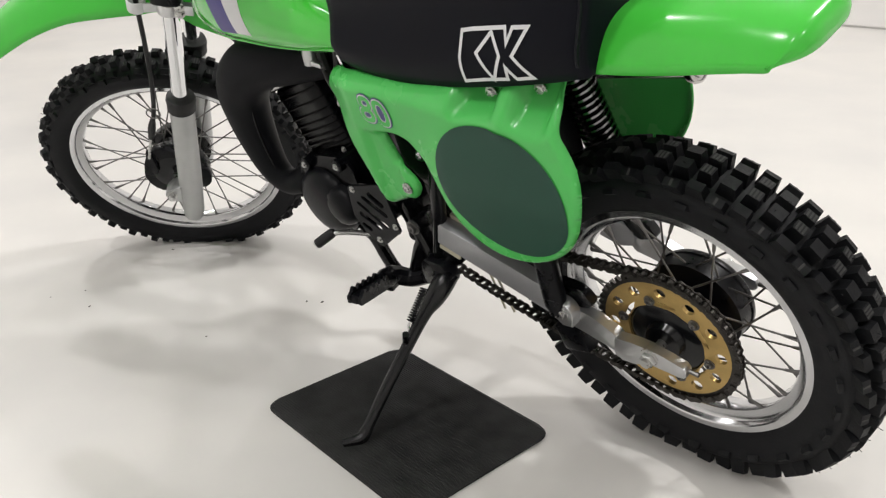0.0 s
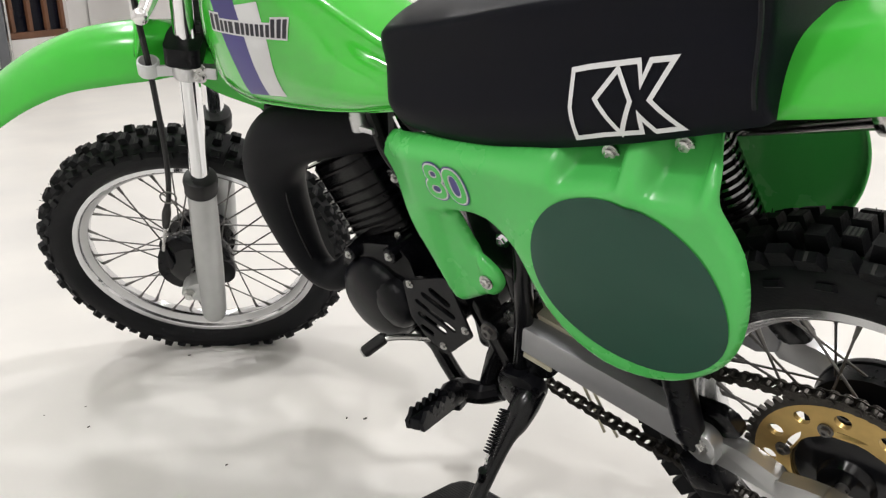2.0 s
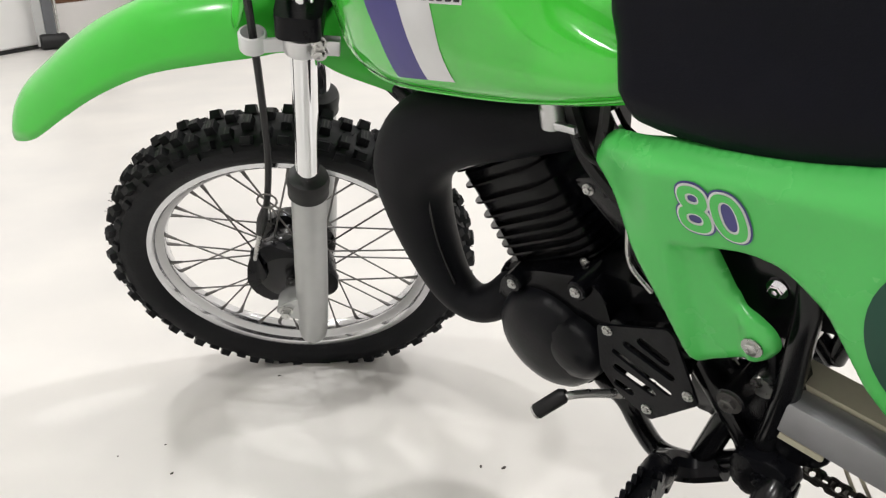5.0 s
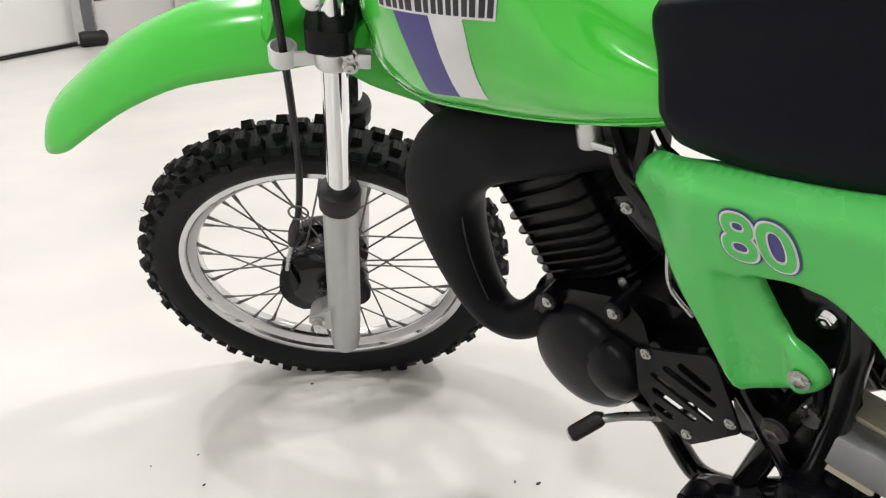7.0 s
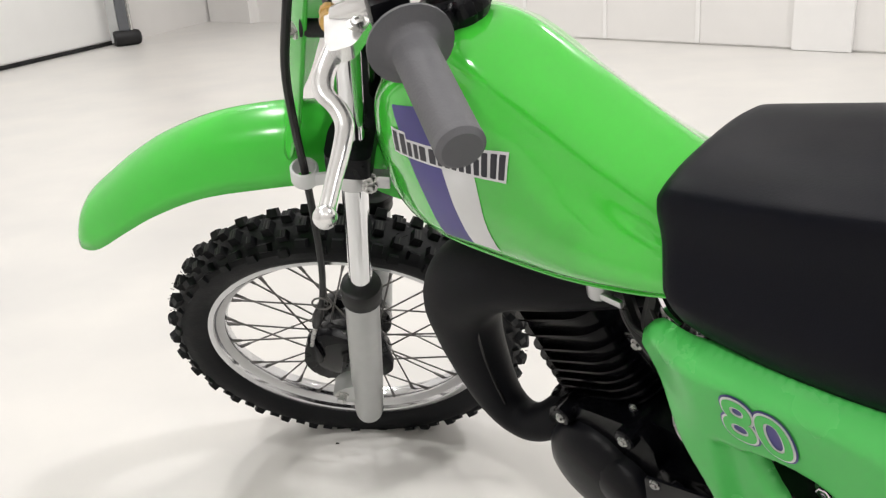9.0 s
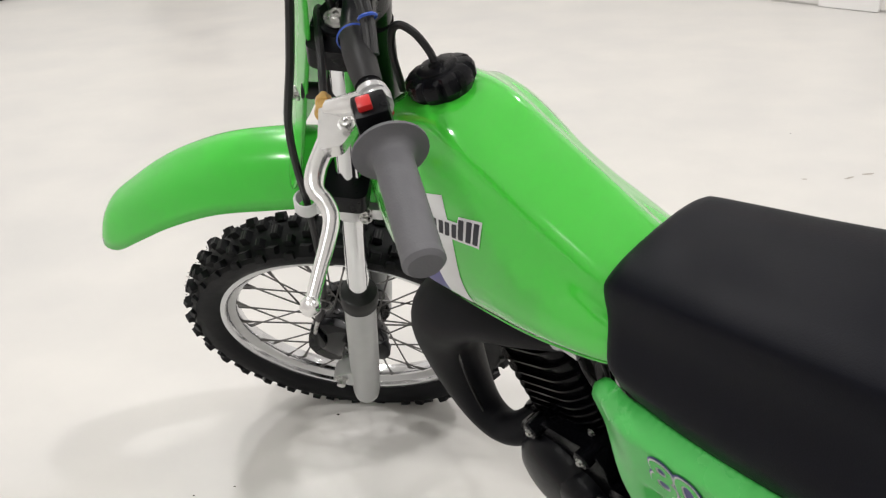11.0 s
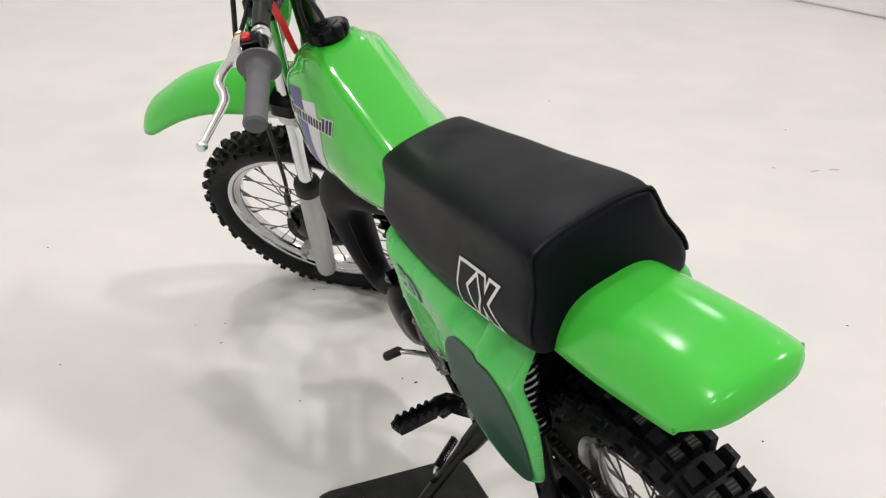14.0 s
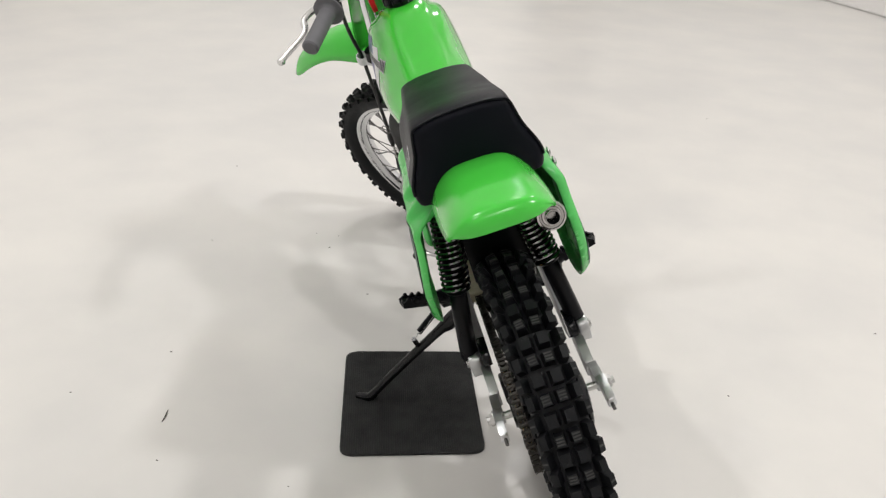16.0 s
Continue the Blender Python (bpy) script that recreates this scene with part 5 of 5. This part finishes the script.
link("mount_strut", tube([(0.430, 0.074, 0.310), (0.438, 0.080, 0.294), (0.473, 0.084, 0.224)], 0.0135, 14), BLACK_G, bike)
bolt(bike, (0.4062, 0.104, 0.3635), (0, 1, 0), 0.0085, 0.008, SPOKE)
link("bolt_boss", lathe([(0.014, 0.06), (0.014, 0.103), (0.012, 0.1045), (0, 0.1045)], 20, pose(0.4062, 0, 0.3635) @ SIDE), BLACK_G, bike)
bolt(bike, (0.355, 0.0868, 0.4994), (0, 1, 0), 0.0065, 0.007, CHROME)
link("bolt_plate", prism(round_poly([(0.405, 0.560), (0.330, 0.556), (0.326, 0.47), (0.36, 0.44), (0.40, 0.48)], 0.012), 0.078, 0.0865, 0.002), BLACK_G, bike)
link("airbox", box((0.19, 0.13, 0.19), pose(0.345, 0.0, 0.530), 0.02), BLACK_M, bike, label="black plastic air box")

# ---- swing arm, shocks
for s in (1, -1):
    y0, y1 = 0.074 * s, 0.098 * s
    arm = link("swing_arm", prism([(0.356, 0.3822), (0.370, 0.341), (0.156, 0.276), (0.130, 0.284), (0.120, 0.316)], y0, y1, 0.004), ARM_M, bike, label="brushed aluminium box swing arm")
    link("arm_neck", prism(round_poly([(0.135, 0.312), (0.135, 0.272), (0.102, 0.265), (0.056, 0.252), (0.044, 0.252), (0.044, 0.281), (0.080, 0.300)], 0.005), 0.080 * s, 0.097 * s, 0.003), CAST, arm)
    link("axle_carrier", prism(round_poly([(0.050, 0.281), (0.018, 0.284), (-0.004, 0.283), (-0.014, 0.280), (-0.012, 0.258), (0.020, 0.244), (0.046, 0.242), (0.053, 0.252)], 0.005), 0.084 * s, 0.100 * s, 0.003),
         CAST, arm, label="cast aluminium axle carrier")
    link("arm_tongue", prism(round_poly([(0.0, 0.287), (-0.029, 0.283), (-0.060, 0.274), (-0.060, 0.258), (-0.05, 0.255), (-0.006, 0.258)], 0.004), 0.088 * s, 0.102 * s, 0.003), ALU, arm)
    link("axle_washer", lathe([(0.0135, 0), (0.0135, 0.003), (0.0, 0.003)], 28, pose(-0.006, 0.1 * s, 0.272) @ (SIDE if s > 0 else pose(0, 0, 0, 90))), STEEL, arm)
    link("chain_adjuster", tube([(-0.05, 0.094 * s, 0.266), (-0.074, 0.094 * s, 0.264)], 0.0032, 8), SPOKE, arm)
    link("arm_bracket", prism(round_poly([(0.150, 0.340), (0.100, 0.338), (0.084, 0.314), (0.120, 0.300)], 0.008), 0.074 * s, 0.090 * s, 0.003), BLACK_G, arm)
    lug = [(0.124 + 0.020 * math.cos(a), 0.307 + 0.020 * math.sin(a)) for a in np.linspace(-0.6, math.pi + 0.4, 18)] + [(0.108, 0.285), (0.125, 0.283)]
    link("shock_mount", prism(lug, 0.094 * s, 0.114 * s, 0.003), CAST, arm, label="cast shock mount")
    bolt(arm, (0.124, 0.114 * s, 0.308), (0, s, 0), 0.0085, 0.006)
    lo, hi = Vector((0.130, 0.106 * s + 0.006, 0.305)), Vector((0.182, 0.060 * s + 0.006, 0.628))
    d = hi - lo
    shock = link("shock_absorber", tube([lo, lo + d * 0.03, lo + d * 0.05, lo + d * 0.42, lo + d * 0.44, lo + d * 0.46, hi],
                                        [0.012, 0.014, 0.0165, 0.0165, 0.025, 0.0185, 0.0185], 20), BLACK_S, bike, label="black shock absorber with a bright coil spring")
    bm = bmesh.new()
    m = along(lo, hi)
    L = d.length
    pts = []
    turns = 15
    for k in range(turns * 16 + 1):
        a = 2 * math.pi * k / 16
        pts.append(m @ Vector((0.0245 * math.cos(a), 0.0245 * math.sin(a), L * (0.45 + 0.46 * k / (turns * 16)))))
    add_tube(bm, pts, 0.0029, 6)
    link("coil_spring", bm, SPRING, shock, label="bright steel coil spring")
link("pivot_shaft", tube([(0.385, -0.084, 0.372), (0.385, 0.084, 0.372)], 0.012, 12), STEEL, bike)
link("chain_guide", prism(round_poly([(0.372, 0.392), (0.378, 0.362), (0.274, 0.334), (0.270, 0.362)], 0.006), 0.045, 0.0735, 0.003), CREAM, bike, label="worn cream plastic chain slider")
link("chain_guide", prism(round_poly([(0.376, 0.3405), (0.374, 0.331), (0.328, 0.317), (0.326, 0.3255)], 0.003), 0.060, 0.096, 0.002), CREAM, bike, label="worn cream plastic chain slider")
link("guide_block", box((0.05, 0.03, 0.05), pose(0.155, SPR_Y, 0.205, 0, 15, 0), 0.006), BLACK_S, bike, label="black chain guide block")

# ---- chain: plates and rollers round both sprockets
FS = (0.432, 0.302)
FSR = 0.030
path = []
d = math.dist((-0.006, 0.27), FS)
base_a = math.atan2(FS[1] - 0.27, FS[0] + 0.006)
off_a = math.acos((SPR_R - 0.003 - FSR) / d)
ta, tb = base_a + off_a, base_a - off_a
R0 = SPR_R - 0.003


def arc(c, r, a0, a1):
    n = max(2, int(abs(a1 - a0) * r / 0.002))
    return [(c[0] + r * math.cos(a0 + (a1 - a0) * k / n), c[1] + r * math.sin(a0 + (a1 - a0) * k / n)) for k in range(n + 1)]


rear_arc = arc((-0.006, 0.27), R0, ta, tb + 2 * math.pi)
front_arc = arc(FS, FSR, tb, ta)
p0, p1 = rear_arc[-1], front_arc[0]
slack = []
for k in range(1, 60):
    f = k / 60
    slack.append((p0[0] + (p1[0] - p0[0]) * f, p0[1] + (p1[1] - p0[1]) * f - 0.052 * f * (1 - f)))
loop = rear_arc + slack + front_arc
loop.append(loop[0])
# walk along at the chain's pitch
seglen = [math.dist(a, b) for a, b in zip(loop, loop[1:])]
total = sum(seglen)
count = int(total / 0.0127)
count -= count % 2
pitch = total / count


def at(s):
    for (a, b), l in zip(zip(loop, loop[1:]), seglen):
        if s <= l:
            return lerp2(a, b, s / max(l, 1e-9))
        s -= l
    return loop[-1]


chain_pts = [at(pitch * k) for k in range(count)]
bm = bmesh.new()
for x, z in chain_pts:
    add_tube(bm, [(x, SPR_Y - 0.008, z), (x, SPR_Y + 0.008, z)], 0.0022, 6)
    add_tube(bm, [(x, SPR_Y - 0.0035, z), (x, SPR_Y + 0.0035, z)], 0.0042, 8)
chain = link("chain", bm, CHAIN_M, bike, label="oily dark drive chain")


def link_plate_mesh(y):
    bm = bmesh.new()
    h = 0.0052
    out = []
    for k in range(7):
        a = math.pi / 2 + math.pi * k / 6
        out.append((-pitch / 2 + h * math.cos(a), h * math.sin(a)))
    out.append((0, -h * 0.7))
    for k in range(7):
        a = -math.pi / 2 + math.pi * k / 6
        out.append((pitch / 2 + h * math.cos(a), h * math.sin(a)))
    out.append((0, h * 0.7))
    for s in (1, -1):
        add_prism(bm, out, s * (y - 0.0007), s * (y + 0.0007))
    bmesh.ops.recalc_face_normals(bm, faces=bm.faces)
    me = bpy.data.meshes.new("chain_link")
    bm.to_mesh(me)
    bm.free()
    return me


plates = [link_plate_mesh(0.0045), link_plate_mesh(0.0066)]
for k in range(count):
    a, b = chain_pts[k], chain_pts[(k + 1) % count]
    ang = math.degrees(math.atan2(b[1] - a[1], b[0] - a[0]))
    link_mesh("chain_link", plates[k % 2], CHAIN_M, chain, pose((a[0] + b[0]) / 2, SPR_Y, (a[1] + b[1]) / 2, 0, -ang, 0), smooth=0)

# ---- engine
CYL = Vector((0.37, 0, 0.93)).normalized()
crank = link("crankcase", prism(round_poly([(0.73, 0.40), (0.74, 0.30), (0.70, 0.262), (0.585, 0.262), (0.548, 0.325), (0.50, 0.348), (0.43, 0.345), (0.425, 0.40), (0.47, 0.425), (0.60, 0.44)], 0.03), -0.075, 0.062, 0.008), CASE_M, bike,
             label="black painted engine crankcase")
root = Vector((0.640, 0.0, 0.41))
# z along the bore; x of the bore space is made to point ahead
bore = Matrix.Translation(root) @ pose(0, 0, 0, 0, math.degrees(math.atan2(CYL.x, CYL.z)), 0)
bm = bmesh.new()
core = round_poly([(-0.069, -0.054), (0.069, -0.054), (0.069, 0.054), (-0.069, 0.054)], 0.028, 6)
rows = [[bore @ Vector((x * k + 0.002, y * k, z)) for x, y in core] for z, k in ((-0.02, 0.8), (0.005, 0.8), (0.012, 1.0), (0.135, 1.0), (0.150, 0.8))]
cyl = link("cylinder", loft(rows), CASE_M, bike, label="black finned cylinder and head")
for z in (0.010, 0.0205, 0.0310, 0.0420, 0.0540, 0.0670, 0.0820, 0.1010, 0.1220, 0.1430):
    w = 0.153 - 0.10 * max(0.0, 0.045 - z)
    dep = 0.126
    out = round_poly([(-w / 2, -dep / 2), (w / 2, -dep / 2), (w / 2, dep / 2), (-w / 2, dep / 2)], 0.040, 8)
    bm = bmesh.new()
    t = 0.0026
    a = [bm.verts.new(bore @ Vector((x, y, z - t / 2))) for x, y in out]
    b = [bm.verts.new(bore @ Vector((x, y, z + t / 2))) for x, y in out]
    n = len(a)
    bm.faces.new(a[::-1])
    bm.faces.new(b)
    for q in range(n):
        bm.faces.new((a[q], a[(q + 1) % n], b[(q + 1) % n], b[q]))
    link("fin", bm, FIN_M, cyl, smooth=20)
link("spark_plug", tube([bore @ Vector((0, 0, 0.15)), bore @ Vector((0, 0.0, 0.185))], [0.009, 0.012], 10), RUBBER_S, cyl)
cover = link("engine_cover", lathe([(0.068, 0.045), (0.068, 0.074), (0.0665, 0.086), (0.062, 0.097), (0.053, 0.105), (0.040, 0.1095), (0.022, 0.1115), (0.0, 0.112)], 56, pose(0.645, 0, 0.336) @ SIDE), BLACK_S, bike,
             label="domed round satin black engine cover")
link("cover_boss", lathe([(0.0405, 0.060), (0.040, 0.092), (0.037, 0.101), (0.030, 0.1075), (0.015, 0.1115), (0, 0.112)], 36, pose(0.602, 0, 0.343) @ SIDE), BLACK_S, cover)
link("cover_rim", prism(round_poly([(0.728, 0.345), (0.700, 0.404), (0.64, 0.430), (0.575, 0.440), (0.552, 0.425), (0.550, 0.380), (0.572, 0.335), (0.60, 0.280), (0.66, 0.257)], 0.014), 0.055, 0.082, 0.005), CASE_M, crank)
for x, z in ((0.6705, 0.411), (0.5765, 0.429)):
    link("cover_lug", lathe([(0.012, 0.05), (0.012, 0.092), (0.010, 0.094), (0, 0.094)], 18, pose(x, 0, z) @ SIDE), CASE_M, crank)
    bolt(crank, (x, 0.094, z), (0, 1, 0), 0.0042, 0.004)
bolt(cyl, (0.573, 0.0436, 0.523), (0, 1, 0), 0.0045, 0.005)
bolt(cyl, (0.5865, 0.0600, 0.441), (0, 1, 0), 0.0038, 0.004)
link("carburettor", tube([(0.56, 0, 0.475), (0.50, 0, 0.49), (0.44, 0.0, 0.51), (0.40, 0, 0.525)], [0.022, 0.026, 0.026, 0.03], 20), BLACK_S, bike, label="dark carburettor and rubber boot")
link("head_stay", prism(round_poly([(0.590, 0.532), (0.556, 0.540), (0.500, 0.455), (0.520, 0.440)], 0.007), 0.036, 0.0435, 0.0015), BLACK_G, bike)
bolt(bike, (0.512, 0.0440, 0.462), (0, 1, 0), 0.0045, 0.005)
# slotted guard plate over the drive sprocket
PL = [(0.5465, 0.4057), (0.459, 0.431), (0.4534, 0.424), (0.4416, 0.342), (0.5062, 0.2911), (0.5403, 0.313), (0.557, 0.3436)]


def slot_hole(a, b, half):
    """Outline of a round-ended slot from a to b."""
    a, b = Vector(a), Vector(b)
    d = (b - a).normalized()
    t = math.atan2(d.y, d.x)
    out = [(b.x + half * math.cos(t + q), b.y + half * math.sin(t + q)) for q in np.linspace(-math.pi / 2, math.pi / 2, 7)]
    return out + [(a.x + half * math.cos(t + q), a.y + half * math.sin(t + q)) for q in np.linspace(math.pi / 2, 3 * math.pi / 2, 7)]


def slotted_plate():
    slots = [slot_hole(a, b, h) for a, b, h in (((0.4925, 0.4020), (0.4705, 0.3880), 0.0062), ((0.5120, 0.3912), (0.4680, 0.3685), 0.0054), ((0.5310, 0.3755), (0.4750, 0.3435), 0.0042),
                                                ((0.5340, 0.3525), (0.4960, 0.3352), 0.0054), ((0.5385, 0.3290), (0.5245, 0.3235), 0.0054))]
    return solid(link("sprocket_guard", sheet(round_poly(PL, 0.005, 4), 0.006, lambda x, z, d: 0.104, slots), BLACK_S, bike, label="slotted black sprocket guard plate", smooth=0), 0.003, 0)


guard = slotted_plate()
for x, z in ((0.5335, 0.4035), (0.4510, 0.3510), (0.5070, 0.3070)):
    bolt(guard, (x, 0.1058, z), (0, 1, 0), 0.0042, 0.004)
link("sprocket_case", prism(round_poly([(0.548, 0.400), (0.462, 0.424), (0.450, 0.372), (0.470, 0.345), (0.520, 0.330), (0.552, 0.345)], 0.012), 0.058, 0.088, 0.006), CASE_M, crank)
link("guard_spacer", tube([(0.52, 0.05, 0.38), (0.52, 0.099, 0.395)], 0.007, 10), BLACK_S, guard)
# exhaust: chamber from under the tank round the front and back to the port
link("exhaust_pipe", tube([(0.54, 0.010, 0.600), (0.59, 0.030, 0.598), (0.65, 0.052, 0.597), (0.71, 0.068, 0.592), (0.757, 0.078, 0.572), (0.789, 0.083, 0.535), (0.803, 0.084, 0.485), (0.806, 0.084, 0.430),
                           (0.800, 0.084, 0.380), (0.784, 0.083, 0.352), (0.760, 0.080, 0.343), (0.735, 0.073, 0.350), (0.712, 0.058, 0.368), (0.69, 0.035, 0.39)],
                          [0.030, 0.036, 0.042, 0.046, 0.048, 0.0455, 0.040, 0.0345, 0.029, 0.0255, 0.024, 0.0235, 0.023, 0.022], 28, 5), BLACK_M, bike, label="matt black expansion chamber exhaust")
link("weld_seam", tube([(0.748, 0.100, 0.537), (0.766, 0.0995, 0.485), (0.7745, 0.0975, 0.430), (0.7735, 0.0955, 0.380)], 0.0018, 6, 5), BLACK_G, bike, label="raised weld seam along the exhaust")
sil = link("silencer", tube([(0.24, -0.08, 0.555), (0.17, -0.084, 0.572), (0.12, -0.085, 0.582), (0.012, -0.088, 0.602), (0.006, -0.088, 0.603)], [0.010, 0.011, 0.0135, 0.0175, 0.0205], 24), TAIL_M, bike, label="polished steel tapered silencer")
link("tail_pipe", lathe([(0.0235, -0.002), (0.0245, 0.003), (0.0235, 0.007), (0.0205, 0.0085), (0.0195, 0.0065), (0.0165, 0.0065), (0.0155, 0.0085), (0.0125, 0.0095), (0.0120, 0.018), (0.0108, 0.018), (0.0108, -0.02), (0, -0.02)], 32, along((0.007, -0.088, 0.6028), (-0.093, -0.0905, 0.622))), TAIL_M, sil)
# near-black matt liner that makes the open pipe end read as a hole
link("tail_bore", lathe([(0.0106, -0.019), (0.0106, 0.0175), (0.0101, 0.0175), (0.0101, -0.012), (0, -0.012)], 24, along((0.007, -0.088, 0.6028), (-0.093, -0.0905, 0.622))), BORE_D, sil, label="near-black inside of the tail pipe opening")

# ---- controls low on the left
lev = link("shift_lever", tube([(0.530, 0.060, 0.285), (0.545, 0.082, 0.290), (0.5574, 0.100, 0.3004), (0.5684, 0.120, 0.3132), (0.577, 0.136, 0.321), (0.584, 0.146, 0.323)], [0.0075, 0.006, 0.0052, 0.0048, 0.0046, 0.0042], 10, 4), STEEL, bike, label="chromed gear lever")
link("lever_rubber", tube([(0.580, 0.141, 0.325), (0.584, 0.144, 0.3235), (0.607, 0.164, 0.308)], [0.006, 0.0088, 0.0088], 16), RUBBER_S, lev, label="ribbed black rubber sleeve")
link("lever_tip", lathe([(0.0078, 0), (0.0078, 0.003), (0.004, 0.004), (0, 0.004)], 14, along((0.607, 0.164, 0.308), (0.63, 0.184, 0.2925))), STEEL, lev)


def footpeg(s):
    a, b = Vector((0.484, 0.138 * s, 0.260)), Vector((0.458, 0.220 * s, 0.295))
    z = Vector((0, -0.33 * s, 0.94)).normalized()
    x = (b - a).normalized()
    y = z.cross(x).normalized()
    z = x.cross(y)
    m = Matrix.Translation(a) @ Matrix((x, y, z)).transposed().to_4x4()
    n = (b - a).length
    peg = link("footpeg", box((n * 0.86, 0.016, 0.016), m @ pose(n * 0.55, 0, -0.010), 0.004), BLACK_S, bike, label="black steel footpeg with saw teeth")
    for q in (1, -1):
        out = []
        for k in range(5):
            o = n * 0.08 + k * n * 0.175
            out += [(o, 0.0), (o + n * 0.05, 0.007), (o + n * 0.10, 0.007), (o + n * 0.135, 0.0)]
        out += [(n, -0.006), (n * 0.96, -0.018), (n * 0.1, -0.018)]
        link("tooth_plate", prism(out, q * 0.0105 - 0.0028, q * 0.0105 + 0.0028), BLACK_S, peg, m, smooth=0)
    link("hinge", tube([(-0.030, 0, -0.006), (-0.005, 0, -0.006), (0.014, 0, -0.006)], [0.016, 0.018, 0.013], 12), BLACK_S, peg, m)
    link("peg_mount", tube([(0.44, 0.086 * s, 0.236), (0.47, 0.096 * s, 0.228), (0.488, 0.112 * s, 0.240), (0.486, 0.128 * s, 0.254)], [0.014, 0.016, 0.017, 0.015], 10, 3), BLACK_S, bike)
    link("clevis", box((0.034, 0.026, 0.030), m @ pose(-0.020, 0, -0.012, 0, 12, 0), 0.005), BLACK_S, peg)
    bolt(peg, m @ Vector((-0.016, 0.013 * s, -0.008)), m.to_3x3() @ Vector((0, s, 0)), 0.005, 0.004, BLACK_S)
    return peg


footpeg(1)
footpeg(-1)
stand = link("kickstand", tube([(0.369, 0.092, 0.272), (0.370, 0.112, 0.264), (0.3715, 0.136, 0.252), (0.3730, 0.158, 0.242), (0.3735, 0.20, 0.220), (0.3705, 0.28, 0.179), (0.3670, 0.343, 0.1455)], [0.0165, 0.0185, 0.0165, 0.0115, 0.0100, 0.0093, 0.0088], 14, 4), BLACK_G, bike, label="gloss black steel kickstand")
link("foot", tube([(0.3675, 0.335, 0.1495), (0.3675, 0.350, 0.1415), (0.372, 0.362, 0.1415), (0.3813, 0.3796, 0.1470)], [0.0092, 0.0105, 0.0095, 0.007], 12, 3), BLACK_G, stand)
link("stand_bracket", prism(round_poly([(0.370, 0.352), (0.325, 0.352), (0.320, 0.315), (0.35, 0.295), (0.375, 0.305)], 0.012), 0.074, 0.094, 0.003), BLACK_G, bike)
bm = bmesh.new()
a, b = Vector((0.360, 0.155, 0.294)), Vector((0.360, 0.201, 0.261))
mm = along(a, b)
n = (b - a).length
add_tube(bm, [mm @ Vector((0.0062 * math.cos(2 * math.pi * k / 10), 0.0062 * math.sin(2 * math.pi * k / 10), n * k / 140)) for k in range(141)], 0.0013, 5)
spr = link("return_spring", bm, BLACK_S, stand, label="black coil return spring")
link("spring_hook", tube([b, b + (b - a) * 0.12, b + (b - a) * 0.2 + Vector((-0.004, 0, 0))], 0.0022, 6), STEEL, stand)
link("spring_pin", tube([(0.3598, 0.2166, 0.2487), (0.368, 0.215, 0.232), (0.376, 0.214, 0.216)], [0.0055, 0.0055, 0.004], 10), BLACK_G, stand)
link("stand_lug", prism(round_poly([(0.412, 0.300), (0.366, 0.302), (0.350, 0.283), (0.360, 0.255), (0.392, 0.238), (0.420, 0.250)], 0.012), 0.084, 0.108, 0.004), BLACK_S, bike)
bolt(bike, (0.383, 0.108, 0.272), (0, 1, 0), 0.008, 0.006, BLACK_S)
# loose breather tubes behind the gearbox
for k in range(2):
    cable([(0.40 - 0.01 * k, 0.03, 0.40), (0.355 - 0.012 * k, 0.035, 0.30), (0.33 - 0.015 * k, 0.04, 0.22), (0.31 - 0.02 * k, 0.05, 0.185)], 0.002, CREAM, label="thin clear breather tube")
cable([(0.556, 0.058, 0.632), (0.552, 0.060, 0.604), (0.546, 0.062, 0.575), (0.530, 0.060, 0.545), (0.51, 0.05, 0.51)], 0.0085, label="black rubber fuel hose")
cable([(0.508, 0.058, 0.640), (0.516, 0.060, 0.615), (0.530, 0.060, 0.580), (0.54, 0.052, 0.53)], 0.0075, label="black rubber breather hose")
cable([(0.500, 0.066, 0.632), (0.493, 0.068, 0.618), (0.484, 0.066, 0.606)], 0.0045, CHROME, label="bright spring clip")
cable([(0.545, 0.07, 0.60), (0.538, 0.072, 0.585), (0.523, 0.072, 0.578), (0.512, 0.068, 0.592), (0.518, 0.064, 0.61)], 0.0028, label="thin black hose")
cable([(0.46, 0.06, 0.60), (0.49, 0.075, 0.55), (0.51, 0.07, 0.49), (0.50, 0.06, 0.43)], 0.0032, label="thin black hose")
cable([(0.52, 0.05, 0.63), (0.50, 0.065, 0.57), (0.475, 0.075, 0.50), (0.465, 0.07, 0.46)], 0.003, STEEL, label="bare inner wire")
cable([(0.499, 0.083, 0.520), (0.504, 0.085, 0.4915), (0.502, 0.085, 0.4727), (0.4867, 0.084, 0.4502)], 0.0022, STEEL, label="bare bright wire loop")
